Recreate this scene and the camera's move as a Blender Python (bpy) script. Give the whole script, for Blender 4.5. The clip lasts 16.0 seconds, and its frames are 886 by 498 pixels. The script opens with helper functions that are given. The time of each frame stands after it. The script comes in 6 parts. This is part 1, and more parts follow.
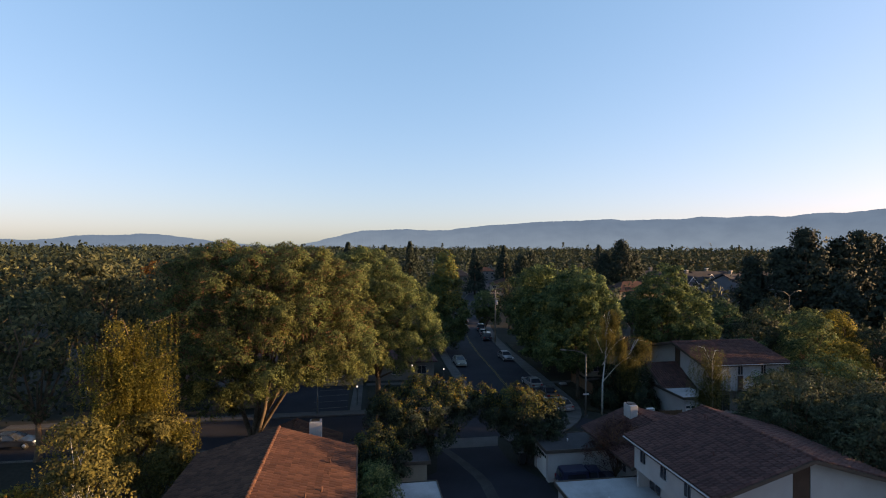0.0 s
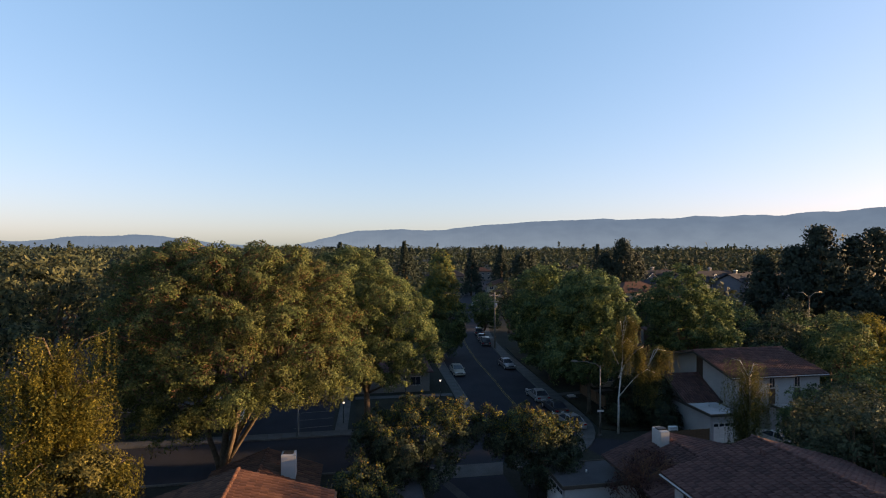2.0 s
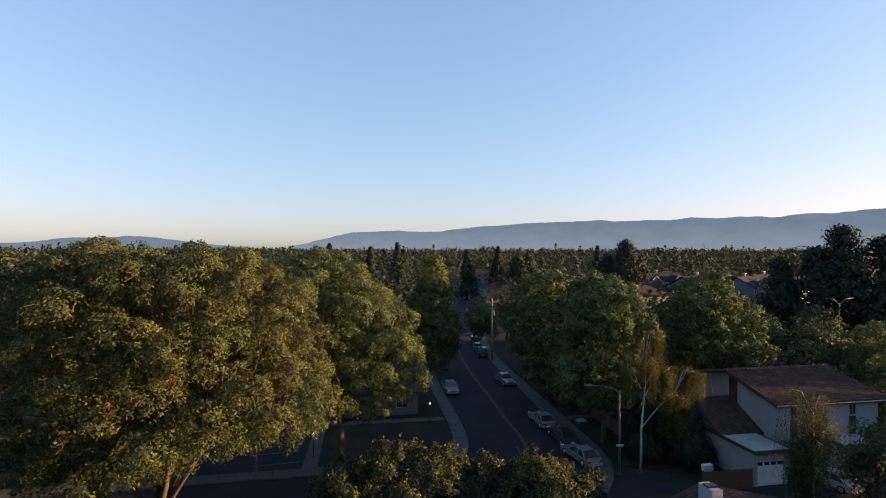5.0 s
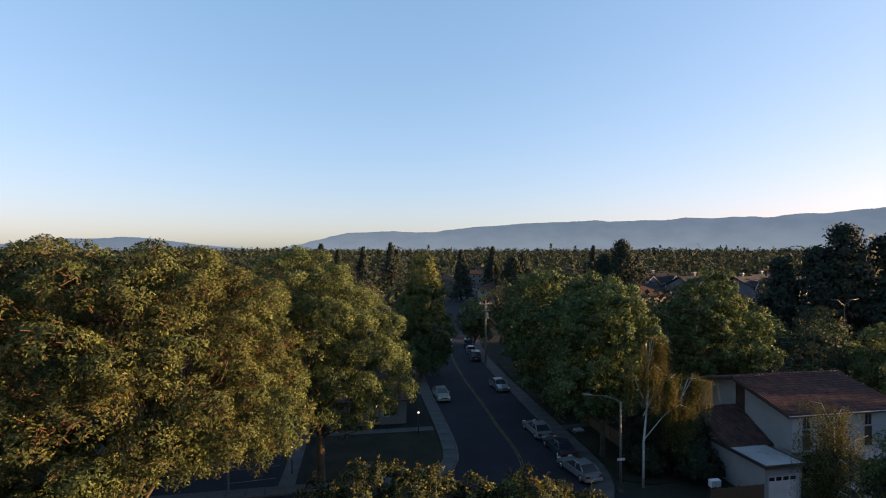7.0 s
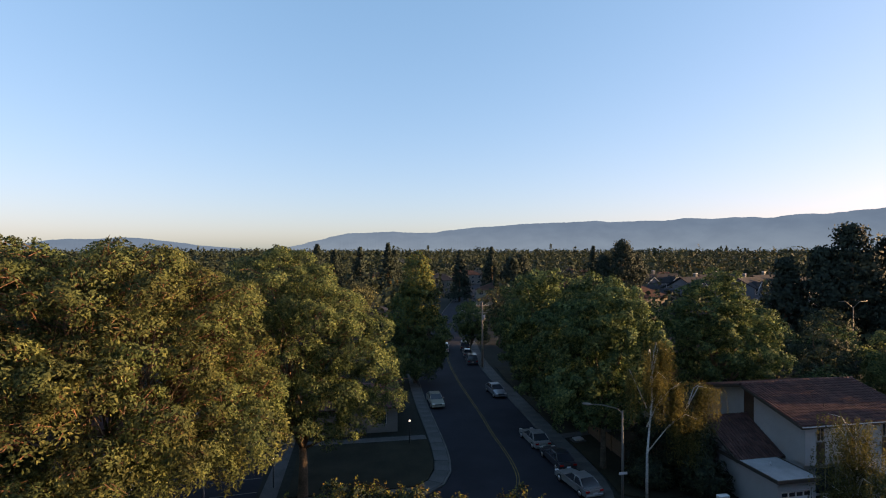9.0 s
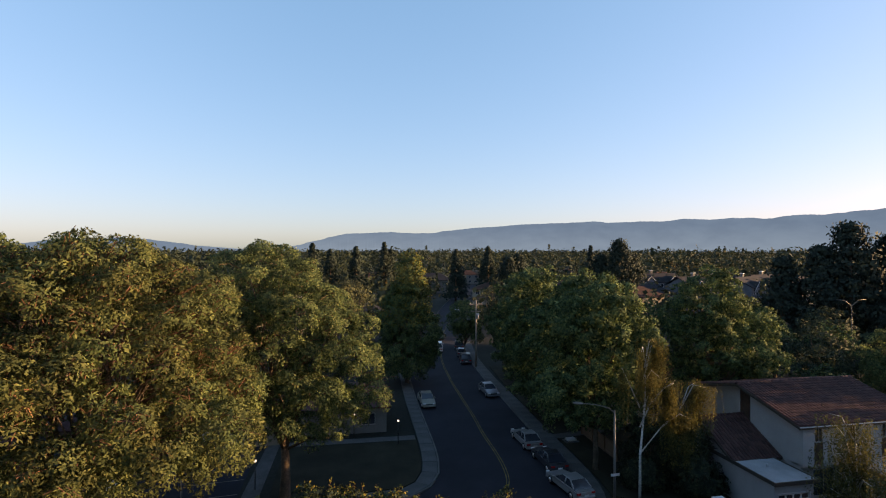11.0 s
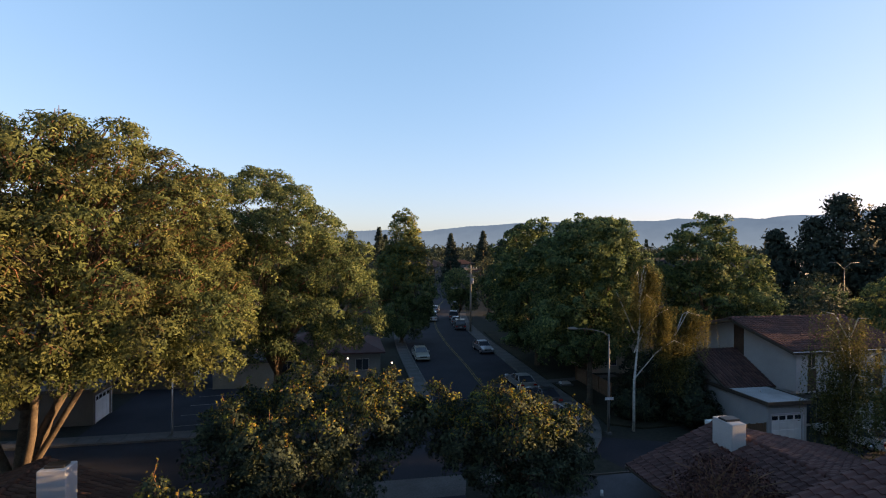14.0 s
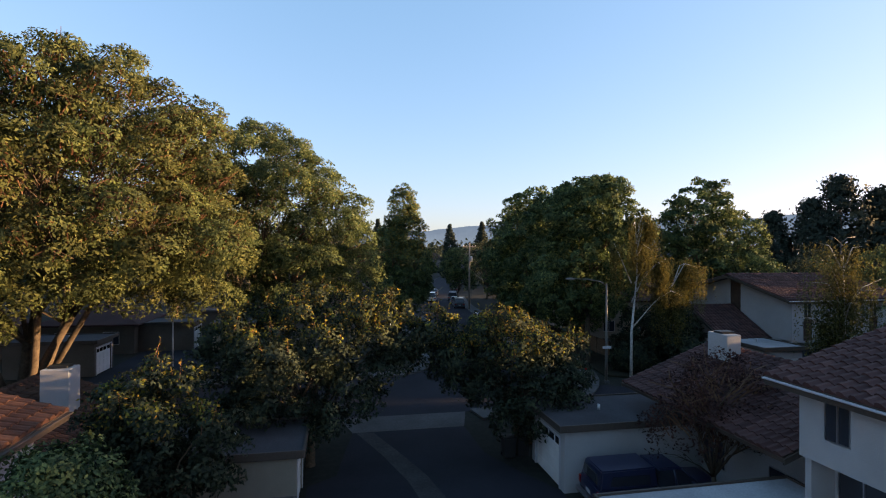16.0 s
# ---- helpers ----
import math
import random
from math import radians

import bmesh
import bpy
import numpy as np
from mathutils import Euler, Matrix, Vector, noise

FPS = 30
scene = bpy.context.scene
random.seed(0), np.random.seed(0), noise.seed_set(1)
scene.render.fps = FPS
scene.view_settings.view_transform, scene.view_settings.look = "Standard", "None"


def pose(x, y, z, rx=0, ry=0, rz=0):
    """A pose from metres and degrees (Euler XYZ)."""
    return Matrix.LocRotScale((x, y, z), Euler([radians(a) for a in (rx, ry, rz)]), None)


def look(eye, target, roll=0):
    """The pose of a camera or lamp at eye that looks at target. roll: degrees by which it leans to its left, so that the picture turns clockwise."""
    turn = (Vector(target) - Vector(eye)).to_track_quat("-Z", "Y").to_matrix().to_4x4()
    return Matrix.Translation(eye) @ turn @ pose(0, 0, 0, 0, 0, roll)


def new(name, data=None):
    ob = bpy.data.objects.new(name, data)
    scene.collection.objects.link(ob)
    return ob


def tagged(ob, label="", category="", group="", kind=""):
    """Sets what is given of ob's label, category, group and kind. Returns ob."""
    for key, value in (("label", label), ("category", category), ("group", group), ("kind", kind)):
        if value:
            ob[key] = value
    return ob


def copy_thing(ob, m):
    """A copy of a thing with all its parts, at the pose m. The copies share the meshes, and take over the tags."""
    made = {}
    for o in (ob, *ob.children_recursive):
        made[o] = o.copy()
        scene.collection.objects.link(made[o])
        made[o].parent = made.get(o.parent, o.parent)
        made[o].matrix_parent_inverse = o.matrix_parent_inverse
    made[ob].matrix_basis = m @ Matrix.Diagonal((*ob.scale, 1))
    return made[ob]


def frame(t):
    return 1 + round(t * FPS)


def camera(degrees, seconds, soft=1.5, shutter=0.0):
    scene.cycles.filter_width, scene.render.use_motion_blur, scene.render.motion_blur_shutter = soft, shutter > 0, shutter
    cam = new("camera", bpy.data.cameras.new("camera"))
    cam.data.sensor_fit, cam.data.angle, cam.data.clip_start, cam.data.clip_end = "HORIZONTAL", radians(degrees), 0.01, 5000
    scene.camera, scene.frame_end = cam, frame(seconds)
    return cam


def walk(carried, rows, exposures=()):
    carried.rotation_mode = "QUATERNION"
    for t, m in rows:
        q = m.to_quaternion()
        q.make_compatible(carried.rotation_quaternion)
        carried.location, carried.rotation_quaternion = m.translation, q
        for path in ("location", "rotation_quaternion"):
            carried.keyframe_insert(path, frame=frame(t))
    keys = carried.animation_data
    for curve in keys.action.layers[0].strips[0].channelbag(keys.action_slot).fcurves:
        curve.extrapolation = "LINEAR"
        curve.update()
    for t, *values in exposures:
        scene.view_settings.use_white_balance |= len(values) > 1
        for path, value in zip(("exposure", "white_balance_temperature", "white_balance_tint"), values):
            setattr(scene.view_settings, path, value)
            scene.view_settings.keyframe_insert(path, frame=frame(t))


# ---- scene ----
cam = camera(82.0, 16.0, 1.1)
PATH = [
    (0, (-0.2, -0.815, 20.081), (0.113, 1.161, 20.077), 0.3),
    (0.5, (0.002, 0.714, 20.035), (0.316, 2.689, 20.031), 0.2),
    (1, (0.157, 2.444, 20.005), (0.477, 4.419, 20.0), 0.2),
    (1.5, (0.383, 4.226, 19.992), (0.709, 6.2, 19.987), 0.2),
    (2, (0.75, 5.974, 19.996), (1.082, 7.946, 19.992), 0.1),
    (2.5, (1.061, 7.786, 20.022), (1.394, 9.758, 20.018), 0.2),
    (3, (1.442, 9.597, 20.02), (1.781, 11.569, 20.017), 0.0),
    (3.5, (1.937, 11.331, 20.064), (2.277, 13.302, 20.063), 0.0),
    (4, (2.364, 12.856, 20.1), (2.705, 14.826, 20.1), -0.0),
    (6.3, (3.697, 16.557, 19.946), (4.053, 18.525, 19.951), 0.1),
    (6.5, (3.839, 16.909, 19.947), (4.196, 18.877, 19.952), 0.0),
    (7, (4.206, 17.929, 19.962), (4.57, 19.896, 19.966), -0.0),
    (7.5, (4.615, 18.976, 19.999), (4.978, 20.942, 20.003), -0.0),
    (8, (5.02, 19.765, 20.042), (5.383, 21.732, 20.047), -0.1),
    (8.5, (5.25, 20.165, 19.991), (5.613, 22.132, 19.997), -0.0),
    (9, (5.44, 20.381, 19.904), (5.804, 22.347, 19.91), -0.0),
    (11.5, (6.66, 21.55, 18.99), (7.031, 23.515, 19.0), 0.1),
    (12, (6.638, 21.499, 18.121), (7.011, 23.464, 18.133), 0.2),
    (12.5, (6.581, 21.477, 17.161), (6.966, 23.44, 17.17), 0.2),
    (13, (6.582, 21.507, 16.094), (6.97, 23.469, 16.102), 0.3),
    (13.5, (6.623, 21.592, 14.93), (7.012, 23.554, 14.937), 0.3),
    (14, (6.628, 21.674, 13.716), (7.017, 23.636, 13.72), 0.4),
    (14.5, (6.638, 21.59, 12.514), (7.027, 23.552, 12.519), 0.5),
    (15, (6.66, 21.559, 11.246), (7.054, 23.519, 11.249), 0.6),
    (15.5, (6.666, 21.522, 10.295), (7.06, 23.483, 10.297), 0.4),
    (16, (6.623, 21.411, 9.924), (7.016, 23.372, 9.93), 0.3),
]
walk(cam, [(t, look(eye, target, roll)) for t, eye, target, roll in PATH], [(0, 1.93, 8950, 28), (12, 1.95, 8950, 28), (16, 2.16, 8950, 28)])

# ---- light ----
SUN_EL, SUN_AZ = 7.0, 97.0        # degrees up; degrees from +y towards +x
world = bpy.data.worlds.new("evening_sky")
scene.world = world
world.use_nodes = True
wt = world.node_tree
sky = wt.nodes.new("ShaderNodeTexSky")
sky.sky_type = "NISHITA"
sky.sun_disc = False
sky.sun_elevation, sky.sun_rotation = radians(SUN_EL), radians(SUN_AZ)
sky.air_density, sky.dust_density, sky.ozone_density = 1.0, 0.85, 3.2
bg = wt.nodes["Background"]
# thin evening haze evens the sky out: each colour is softened by a power and a weight
bg.inputs["Strength"].default_value = 1.0
split_rgb, join_rgb = wt.nodes.new("ShaderNodeSeparateColor"), wt.nodes.new("ShaderNodeCombineColor")
wt.links.new(sky.outputs[0], split_rgb.inputs[0])
for k, (power, weight) in enumerate(((0.80, 0.096), (0.54, 0.1376), (0.51, 0.192))):
    pw, mu = wt.nodes.new("ShaderNodeMath"), wt.nodes.new("ShaderNodeMath")
    pw.operation, mu.operation = "POWER", "MULTIPLY"
    pw.inputs[1].default_value, mu.inputs[1].default_value = power, weight
    wt.links.new(split_rgb.outputs[k], pw.inputs[0])
    wt.links.new(pw.outputs[0], mu.inputs[0])
    wt.links.new(mu.outputs[0], join_rgb.inputs[k])
wt.links.new(join_rgb.outputs[0], bg.inputs["Color"])
sun = new("sun", bpy.data.lights.new("sun", "SUN"))
sun.data.energy, sun.data.angle, sun.data.color = 3.7, radians(0.6), (1.0, 0.77, 0.46)
sun.matrix_world = look((300, 100, 60), (300 - math.sin(radians(SUN_AZ)) * 10, 100 - math.cos(radians(SUN_AZ)) * 10, 60 - math.tan(radians(SUN_EL)) * 10))

# ---- materials ----


def node_mat(name, rough=0.8, metal=0.0):
    m = bpy.data.materials.new(name)
    m.use_nodes = True
    nt = m.node_tree
    b = nt.nodes["Principled BSDF"]
    b.inputs["Roughness"].default_value, b.inputs["Metallic"].default_value = rough, metal
    return m, nt, b


def ramp(nt, fac, stops):
    r = nt.nodes.new("ShaderNodeValToRGB")
    e = r.color_ramp.elements
    while len(e) < len(stops):
        e.new(0.5)
    for el, (p, c) in zip(e, stops):
        el.position, el.color = p, (*c, 1)
    nt.links.new(fac, r.inputs[0])
    return r.outputs[0]


def noise_tex(nt, scale, detail=4.0, rough=0.55, coord="Object", stretch=None):
    tc = nt.nodes.new("ShaderNodeTexCoord")
    n = nt.nodes.new("ShaderNodeTexNoise")
    n.inputs["Scale"].default_value, n.inputs["Detail"].default_value, n.inputs["Roughness"].default_value = scale, detail, rough
    if stretch:
        mp = nt.nodes.new("ShaderNodeMapping")
        mp.inputs["Scale"].default_value = stretch
        nt.links.new(tc.outputs[coord], mp.inputs[0])
        nt.links.new(mp.outputs[0], n.inputs["Vector"])
    else:
        nt.links.new(tc.outputs[coord], n.inputs["Vector"])
    return n.outputs["Fac"]


def mixed(nt, a, b, fac, mode="MULTIPLY"):
    x = nt.nodes.new("ShaderNodeMix")
    x.data_type, x.blend_type = "RGBA", mode
    if isinstance(fac, (int, float)):
        x.inputs[0].default_value = fac
    else:
        nt.links.new(fac, x.inputs[0])
    for s, k in ((a, 6), (b, 7)):
        if isinstance(s, tuple):
            x.inputs[k].default_value = (*s, 1)
        else:
            nt.links.new(s, x.inputs[k])
    return x.outputs[2]


def bumped(nt, b, height, strength=0.3, dist=0.02):
    bp = nt.nodes.new("ShaderNodeBump")
    bp.inputs["Strength"].default_value, bp.inputs["Distance"].default_value = strength, dist
    nt.links.new(height, bp.inputs["Height"])
    nt.links.new(bp.outputs[0], b.inputs["Normal"])


def surface(name, lo, hi, fine=8.0, coarse=0.4, rough=0.85, wear=0.35, bump=0.25, metal=0.0, coord="Object"):
    """Grain between two colours, with broad stains over it."""
    m, nt, b = node_mat(name, rough, metal)
    if rough > 0.78:
        b.inputs["Specular IOR Level"].default_value = 0.15
    f = noise_tex(nt, fine, 6, 0.6, coord)
    base = ramp(nt, f, [(0.3, lo), (0.7, hi)])
    st = ramp(nt, noise_tex(nt, coarse, 5, 0.6, coord), [(0.35, (1 - wear,) * 3), (0.62, (1, 1, 1))])
    nt.links.new(mixed(nt, base, st, 1.0), b.inputs["Base Color"])
    bumped(nt, b, f, bump)
    return m


def leaf_mat(name, dark, mid, light, through_light=0.4, patch_scale=0.35, lo=(0.7, 0.75, 0.7), hi=(1.15, 1.1, 1.0)):
    """Leaves: each one has its own tint; some light comes through."""
    m, nt, b = node_mat(name, 0.75)
    g = nt.nodes.new("ShaderNodeNewGeometry")
    c1 = ramp(nt, g.outputs["Random Per Island"], [(0.0, dark), (0.55, mid), (1.0, light)])
    patch = ramp(nt, noise_tex(nt, patch_scale, 3), [(0.3, lo), (0.7, hi)])
    tuft = ramp(nt, noise_tex(nt, 1.25, 2), [(0.32, (0.62, 0.64, 0.7)), (0.68, (1.3, 1.26, 1.16))])
    col = mixed(nt, mixed(nt, c1, patch, 1.0), tuft, 1.0)
    nt.links.new(col, b.inputs["Base Color"])
    b.inputs["Specular IOR Level"].default_value = 0.1
    tr = nt.nodes.new("ShaderNodeBsdfTranslucent")
    nt.links.new(col, tr.inputs["Color"])
    mx = nt.nodes.new("ShaderNodeMixShader")
    mx.inputs[0].default_value = through_light
    out = nt.nodes["Material Output"]
    nt.links.new(b.outputs[0], mx.inputs[1])
    nt.links.new(tr.outputs[0], mx.inputs[2])
    nt.links.new(mx.outputs[0], out.inputs[0])
    return m


def plain(name, col, rough=0.5, metal=0.0):
    return surface(name, tuple(c * 0.92 for c in col), tuple(min(1, c * 1.05) for c in col), 30, 1.5, rough, 0.12, 0.05, metal)


M = {}
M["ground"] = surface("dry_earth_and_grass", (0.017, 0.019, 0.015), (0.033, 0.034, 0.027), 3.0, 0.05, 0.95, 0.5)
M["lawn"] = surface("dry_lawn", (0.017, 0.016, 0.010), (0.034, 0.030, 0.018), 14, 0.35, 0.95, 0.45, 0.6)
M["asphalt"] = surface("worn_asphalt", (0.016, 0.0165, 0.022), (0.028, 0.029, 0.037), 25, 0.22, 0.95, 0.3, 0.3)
M["concrete"] = surface("weathered_concrete", (0.06, 0.06, 0.06), (0.098, 0.096, 0.094), 9, 0.5, 0.9, 0.3, 0.2)
M["kerb"] = surface("kerb_concrete", (0.075, 0.075, 0.073), (0.12, 0.118, 0.115), 9, 0.6, 0.9, 0.35)
M["stucco"] = surface("off_white_stucco", (0.285, 0.282, 0.285), (0.365, 0.36, 0.362), 40, 0.5, 0.92, 0.14, 0.35)
M["farwall"] = surface("weathered_pale_wall", (0.12, 0.117, 0.113), (0.18, 0.173, 0.165), 10, 0.4, 0.92, 0.2)
M["bluewall"] = surface("blue_grey_siding", (0.095, 0.105, 0.125), (0.14, 0.15, 0.175), 12, 0.4, 0.9, 0.2)
M["slate"] = surface("dark_shingle_roof", (0.02, 0.02, 0.024), (0.036, 0.035, 0.039), 9, 0.3, 0.92, 0.35)
M["fartile"] = surface("weathered_far_tile", (0.05, 0.026, 0.02), (0.085, 0.042, 0.032), 6, 0.3, 0.92, 0.35)
M["brownstucco"] = surface("weathered_brown_stucco", (0.085, 0.07, 0.058), (0.13, 0.108, 0.09), 20, 0.5, 0.92, 0.25, 0.3)
M["tan"] = surface("tan_stucco", (0.20, 0.175, 0.14), (0.28, 0.245, 0.20), 40, 0.5, 0.92, 0.2, 0.35)
M["brownwood"] = surface("dark_brown_siding", (0.055, 0.032, 0.024), (0.10, 0.06, 0.045), 18, 0.8, 0.8, 0.25)
M["fascia"] = surface("dark_brown_fascia", (0.04, 0.028, 0.022), (0.07, 0.05, 0.04), 15, 0.8, 0.7, 0.2)
M["gutter"] = plain("white_gutter", (0.4, 0.4, 0.42), 0.5)
M["oldconcrete"] = surface("oil_stained_concrete", (0.035, 0.035, 0.036), (0.062, 0.061, 0.061), 9, 0.5, 0.92, 0.4)
M["flatroof"] = surface("white_gravel_roof", (0.26, 0.265, 0.28), (0.35, 0.355, 0.36), 18, 0.35, 0.9, 0.35)
M["greyroof"] = surface("grey_gravel_roof", (0.045, 0.045, 0.05), (0.075, 0.075, 0.082), 18, 0.35, 0.9, 0.35)
M["fence"] = surface("weathered_fence_wood", (0.10, 0.055, 0.035), (0.20, 0.12, 0.075), 12, 0.7, 0.85, 0.4)
M["door"] = plain("white_painted_door", (0.66, 0.66, 0.65), 0.45)
M["bark"] = surface("brown_bark", (0.07, 0.05, 0.035), (0.16, 0.115, 0.08), 9, 1.0, 0.95, 0.4, 0.7)
M["palebark"] = surface("pale_bark", (0.06, 0.045, 0.034), (0.125, 0.095, 0.07), 7, 1.0, 0.9, 0.4, 0.5)
M["birchbark"] = surface("white_birch_bark", (0.34, 0.33, 0.31), (0.62, 0.61, 0.58), 6, 2.0, 0.8, 0.45, 0.3)
M["twig"] = surface("reddish_twig_bark", (0.11, 0.055, 0.033), (0.19, 0.098, 0.06), 12, 1.0, 0.9, 0.3)
M["pole"] = plain("galvanised_steel", (0.42, 0.43, 0.44), 0.5, 0.6)
M["lamp_steel"] = plain("weathered_brown_grey_steel", (0.13, 0.12, 0.11), 0.6, 0.2)
M["wood_pole"] = surface("grey_wood_pole", (0.20, 0.16, 0.13), (0.34, 0.29, 0.24), 10, 1.0, 0.9, 0.3)
M["dark_metal"] = plain("dark_metal", (0.03, 0.03, 0.03), 0.45, 0.5)
M["tyre"] = plain("black_rubber", (0.02, 0.02, 0.02), 0.9)
M["rim"] = plain("alloy_rim", (0.5, 0.5, 0.52), 0.3, 0.9)
M["paintline"] = surface("worn_yellow_line", (0.14, 0.10, 0.035), (0.26, 0.19, 0.06), 8, 1.2, 0.85, 0.6, 0.1)
M["whiteline"] = surface("worn_white_line", (0.10, 0.10, 0.10), (0.2, 0.2, 0.195), 8, 1.2, 0.85, 0.5, 0.1)


def tile_mat(name, dark, mid, light):
    m, nt, b = node_mat(name, 0.85)
    b.inputs["Specular IOR Level"].default_value = 0.25
    oi, g = nt.nodes.new("ShaderNodeObjectInfo"), nt.nodes.new("ShaderNodeNewGeometry")
    ad = nt.nodes.new("ShaderNodeMath")
    ad.operation = "ADD"
    nt.links.new(oi.outputs["Random"], ad.inputs[0])
    nt.links.new(g.outputs["Random Per Island"], ad.inputs[1])
    fr = nt.nodes.new("ShaderNodeMath")
    fr.operation = "FRACT"
    nt.links.new(ad.outputs[0], fr.inputs[0])
    c = ramp(nt, fr.outputs[0], [(0.0, dark), (0.5, mid), (1.0, light)])
    st = ramp(nt, noise_tex(nt, 0.6, 5, 0.6), [(0.3, (0.7, 0.7, 0.72)), (0.6, (1, 1, 1))])
    nt.links.new(mixed(nt, c, st, 1.0), b.inputs["Base Color"])
    bumped(nt, b, noise_tex(nt, 25, 5), 0.25)
    return m


M["tile"] = tile_mat("terracotta_tile", (0.06, 0.026, 0.018), (0.084, 0.036, 0.024), (0.112, 0.05, 0.032))
M["tile_brown"] = tile_mat("brown_clay_tile", (0.058, 0.025, 0.023), (0.079, 0.033, 0.03), (0.104, 0.046, 0.041))


def glass_mat(name, col, rough=0.06):
    m, nt, b = node_mat(name, rough)
    c = ramp(nt, noise_tex(nt, 0.9, 2), [(0.3, tuple(x * 0.7 for x in col)), (0.7, col)])
    nt.links.new(c, b.inputs["Base Color"])
    return m


M["glass"] = glass_mat("dark_window_glass", (0.03, 0.035, 0.045))
M["lampglass"], _nt, _b = node_mat("lit_globe", 0.3)
_b.inputs["Base Color"].default_value = (0.9, 0.88, 0.8, 1)
_b.inputs["Emission Color"].default_value, _b.inputs["Emission Strength"].default_value = (1.0, 0.93, 0.8, 1), 0.3

L_ = {}
L_["big"] = leaf_mat("olive_leaves", (0.036, 0.051, 0.025), (0.078, 0.103, 0.045), (0.151, 0.173, 0.076), 0.4, 0.33, (0.92, 0.76, 0.68), (1.04, 1.12, 1.02))
L_["green"] = leaf_mat("green_leaves", (0.021, 0.044, 0.026), (0.046, 0.086, 0.045), (0.109, 0.148, 0.068), 0.25)
L_["fresh"] = leaf_mat("fresh_green_leaves", (0.039, 0.063, 0.032), (0.086, 0.126, 0.058), (0.177, 0.203, 0.093))
L_["street"] = leaf_mat("street_tree_leaves", (0.028, 0.055, 0.031), (0.067, 0.109, 0.052), (0.154, 0.198, 0.082), 0.2)
L_["belt"] = leaf_mat("olive_green_belt_leaves", (0.030, 0.041, 0.029), (0.074, 0.085, 0.051), (0.149, 0.149, 0.077), 0.3)
L_["birch"] = leaf_mat("yellowing_birch_leaves", (0.045, 0.048, 0.02), (0.095, 0.092, 0.036), (0.17, 0.15, 0.056))
L_["rust"] = leaf_mat("rusty_birch_leaves", (0.068, 0.066, 0.026), (0.135, 0.122, 0.044), (0.21, 0.178, 0.064))
L_["dark"] = leaf_mat("dark_glossy_leaves", (0.017, 0.028, 0.023), (0.032, 0.048, 0.034), (0.068, 0.085, 0.054), 0.2)
# yellow and rusty tips, their colour brightened to stand in for sunlight
L_["tips"] = leaf_mat("lit_yellow_tip_leaves", (0.08, 0.105, 0.026), (0.16, 0.165, 0.04), (0.22, 0.125, 0.035), 0.3)
L_["pine"] = leaf_mat("dark_pine_needles", (0.018, 0.030, 0.028), (0.027, 0.042, 0.037), (0.038, 0.054, 0.044), 0.1)
L_["grey"] = leaf_mat("grey_olive_leaves", (0.031, 0.043, 0.030), (0.050, 0.067, 0.046), (0.082, 0.101, 0.072), 0.25)
L_["gold"] = leaf_mat("golden_willow_leaves", (0.07, 0.068, 0.018), (0.15, 0.135, 0.033), (0.26, 0.215, 0.054), 0.4)
L_["orange"] = leaf_mat("autumn_orange_leaves", (0.10, 0.04, 0.015), (0.18, 0.075, 0.022), (0.26, 0.125, 0.04))
L_["red"] = leaf_mat("dull_red_leaves", (0.04, 0.018, 0.02), (0.075, 0.032, 0.032), (0.12, 0.055, 0.045))
# bluish greens put the haze of distance into the leaf colour
L_["far"] = leaf_mat("haze_tinted_leaves", (0.021, 0.032, 0.026), (0.030, 0.044, 0.033), (0.044, 0.057, 0.039), 0.2, 0.035, (0.5, 0.6, 0.7), (1.4, 1.3, 1.0))
L_["autumn"] = leaf_mat("mixed_autumn_leaves", (0.045, 0.036, 0.016), (0.08, 0.056, 0.022), (0.12, 0.09, 0.03), 0.2, 0.05)

# ---- mesh helpers ----


def mesh_from(name, verts, faces, material, smooth=False):
    me = bpy.data.meshes.new(name)
    me.from_pydata(verts, [], faces)
    me.materials.append(material)
    if smooth:
        me.shade_smooth()
    me.update()
    return me


def part(name, data, material, parent=None, label=""):
    """Links a bmesh or a mesh as one object, under a thing or a part."""
    if isinstance(data, bmesh.types.BMesh):
        me = bpy.data.meshes.new(name)
        data.to_mesh(me)
        data.free()
        me.materials.append(material)
        data = me
    ob = new(name, data)
    if parent is not None:
        ob.parent = parent
    return tagged(ob, label)


def thing(name, m, label, category, group="", kind=""):
    ob = new(name)
    ob.matrix_world = m
    ob.empty_display_size = 0.2
    return tagged(ob, label, category, group, kind)


def add_box(bm, x0, x1, y0, y1, z0, z1, bevel=0.0):
    c = Vector(((x0 + x1) / 2, (y0 + y1) / 2, (z0 + z1) / 2))
    r = bmesh.ops.create_cube(bm, size=1.0, matrix=Matrix.Translation(c) @ Matrix.Diagonal((x1 - x0, y1 - y0, z1 - z0, 1)))
    if bevel:
        es = list({e for v in r["verts"] for e in v.link_edges})
        bmesh.ops.bevel(bm, geom=es, offset=bevel, segments=1, affect="EDGES")
    return bm


def box(x0, x1, y0, y1, z0, z1, bevel=0.0):
    return add_box(bmesh.new(), x0, x1, y0, y1, z0, z1, bevel)


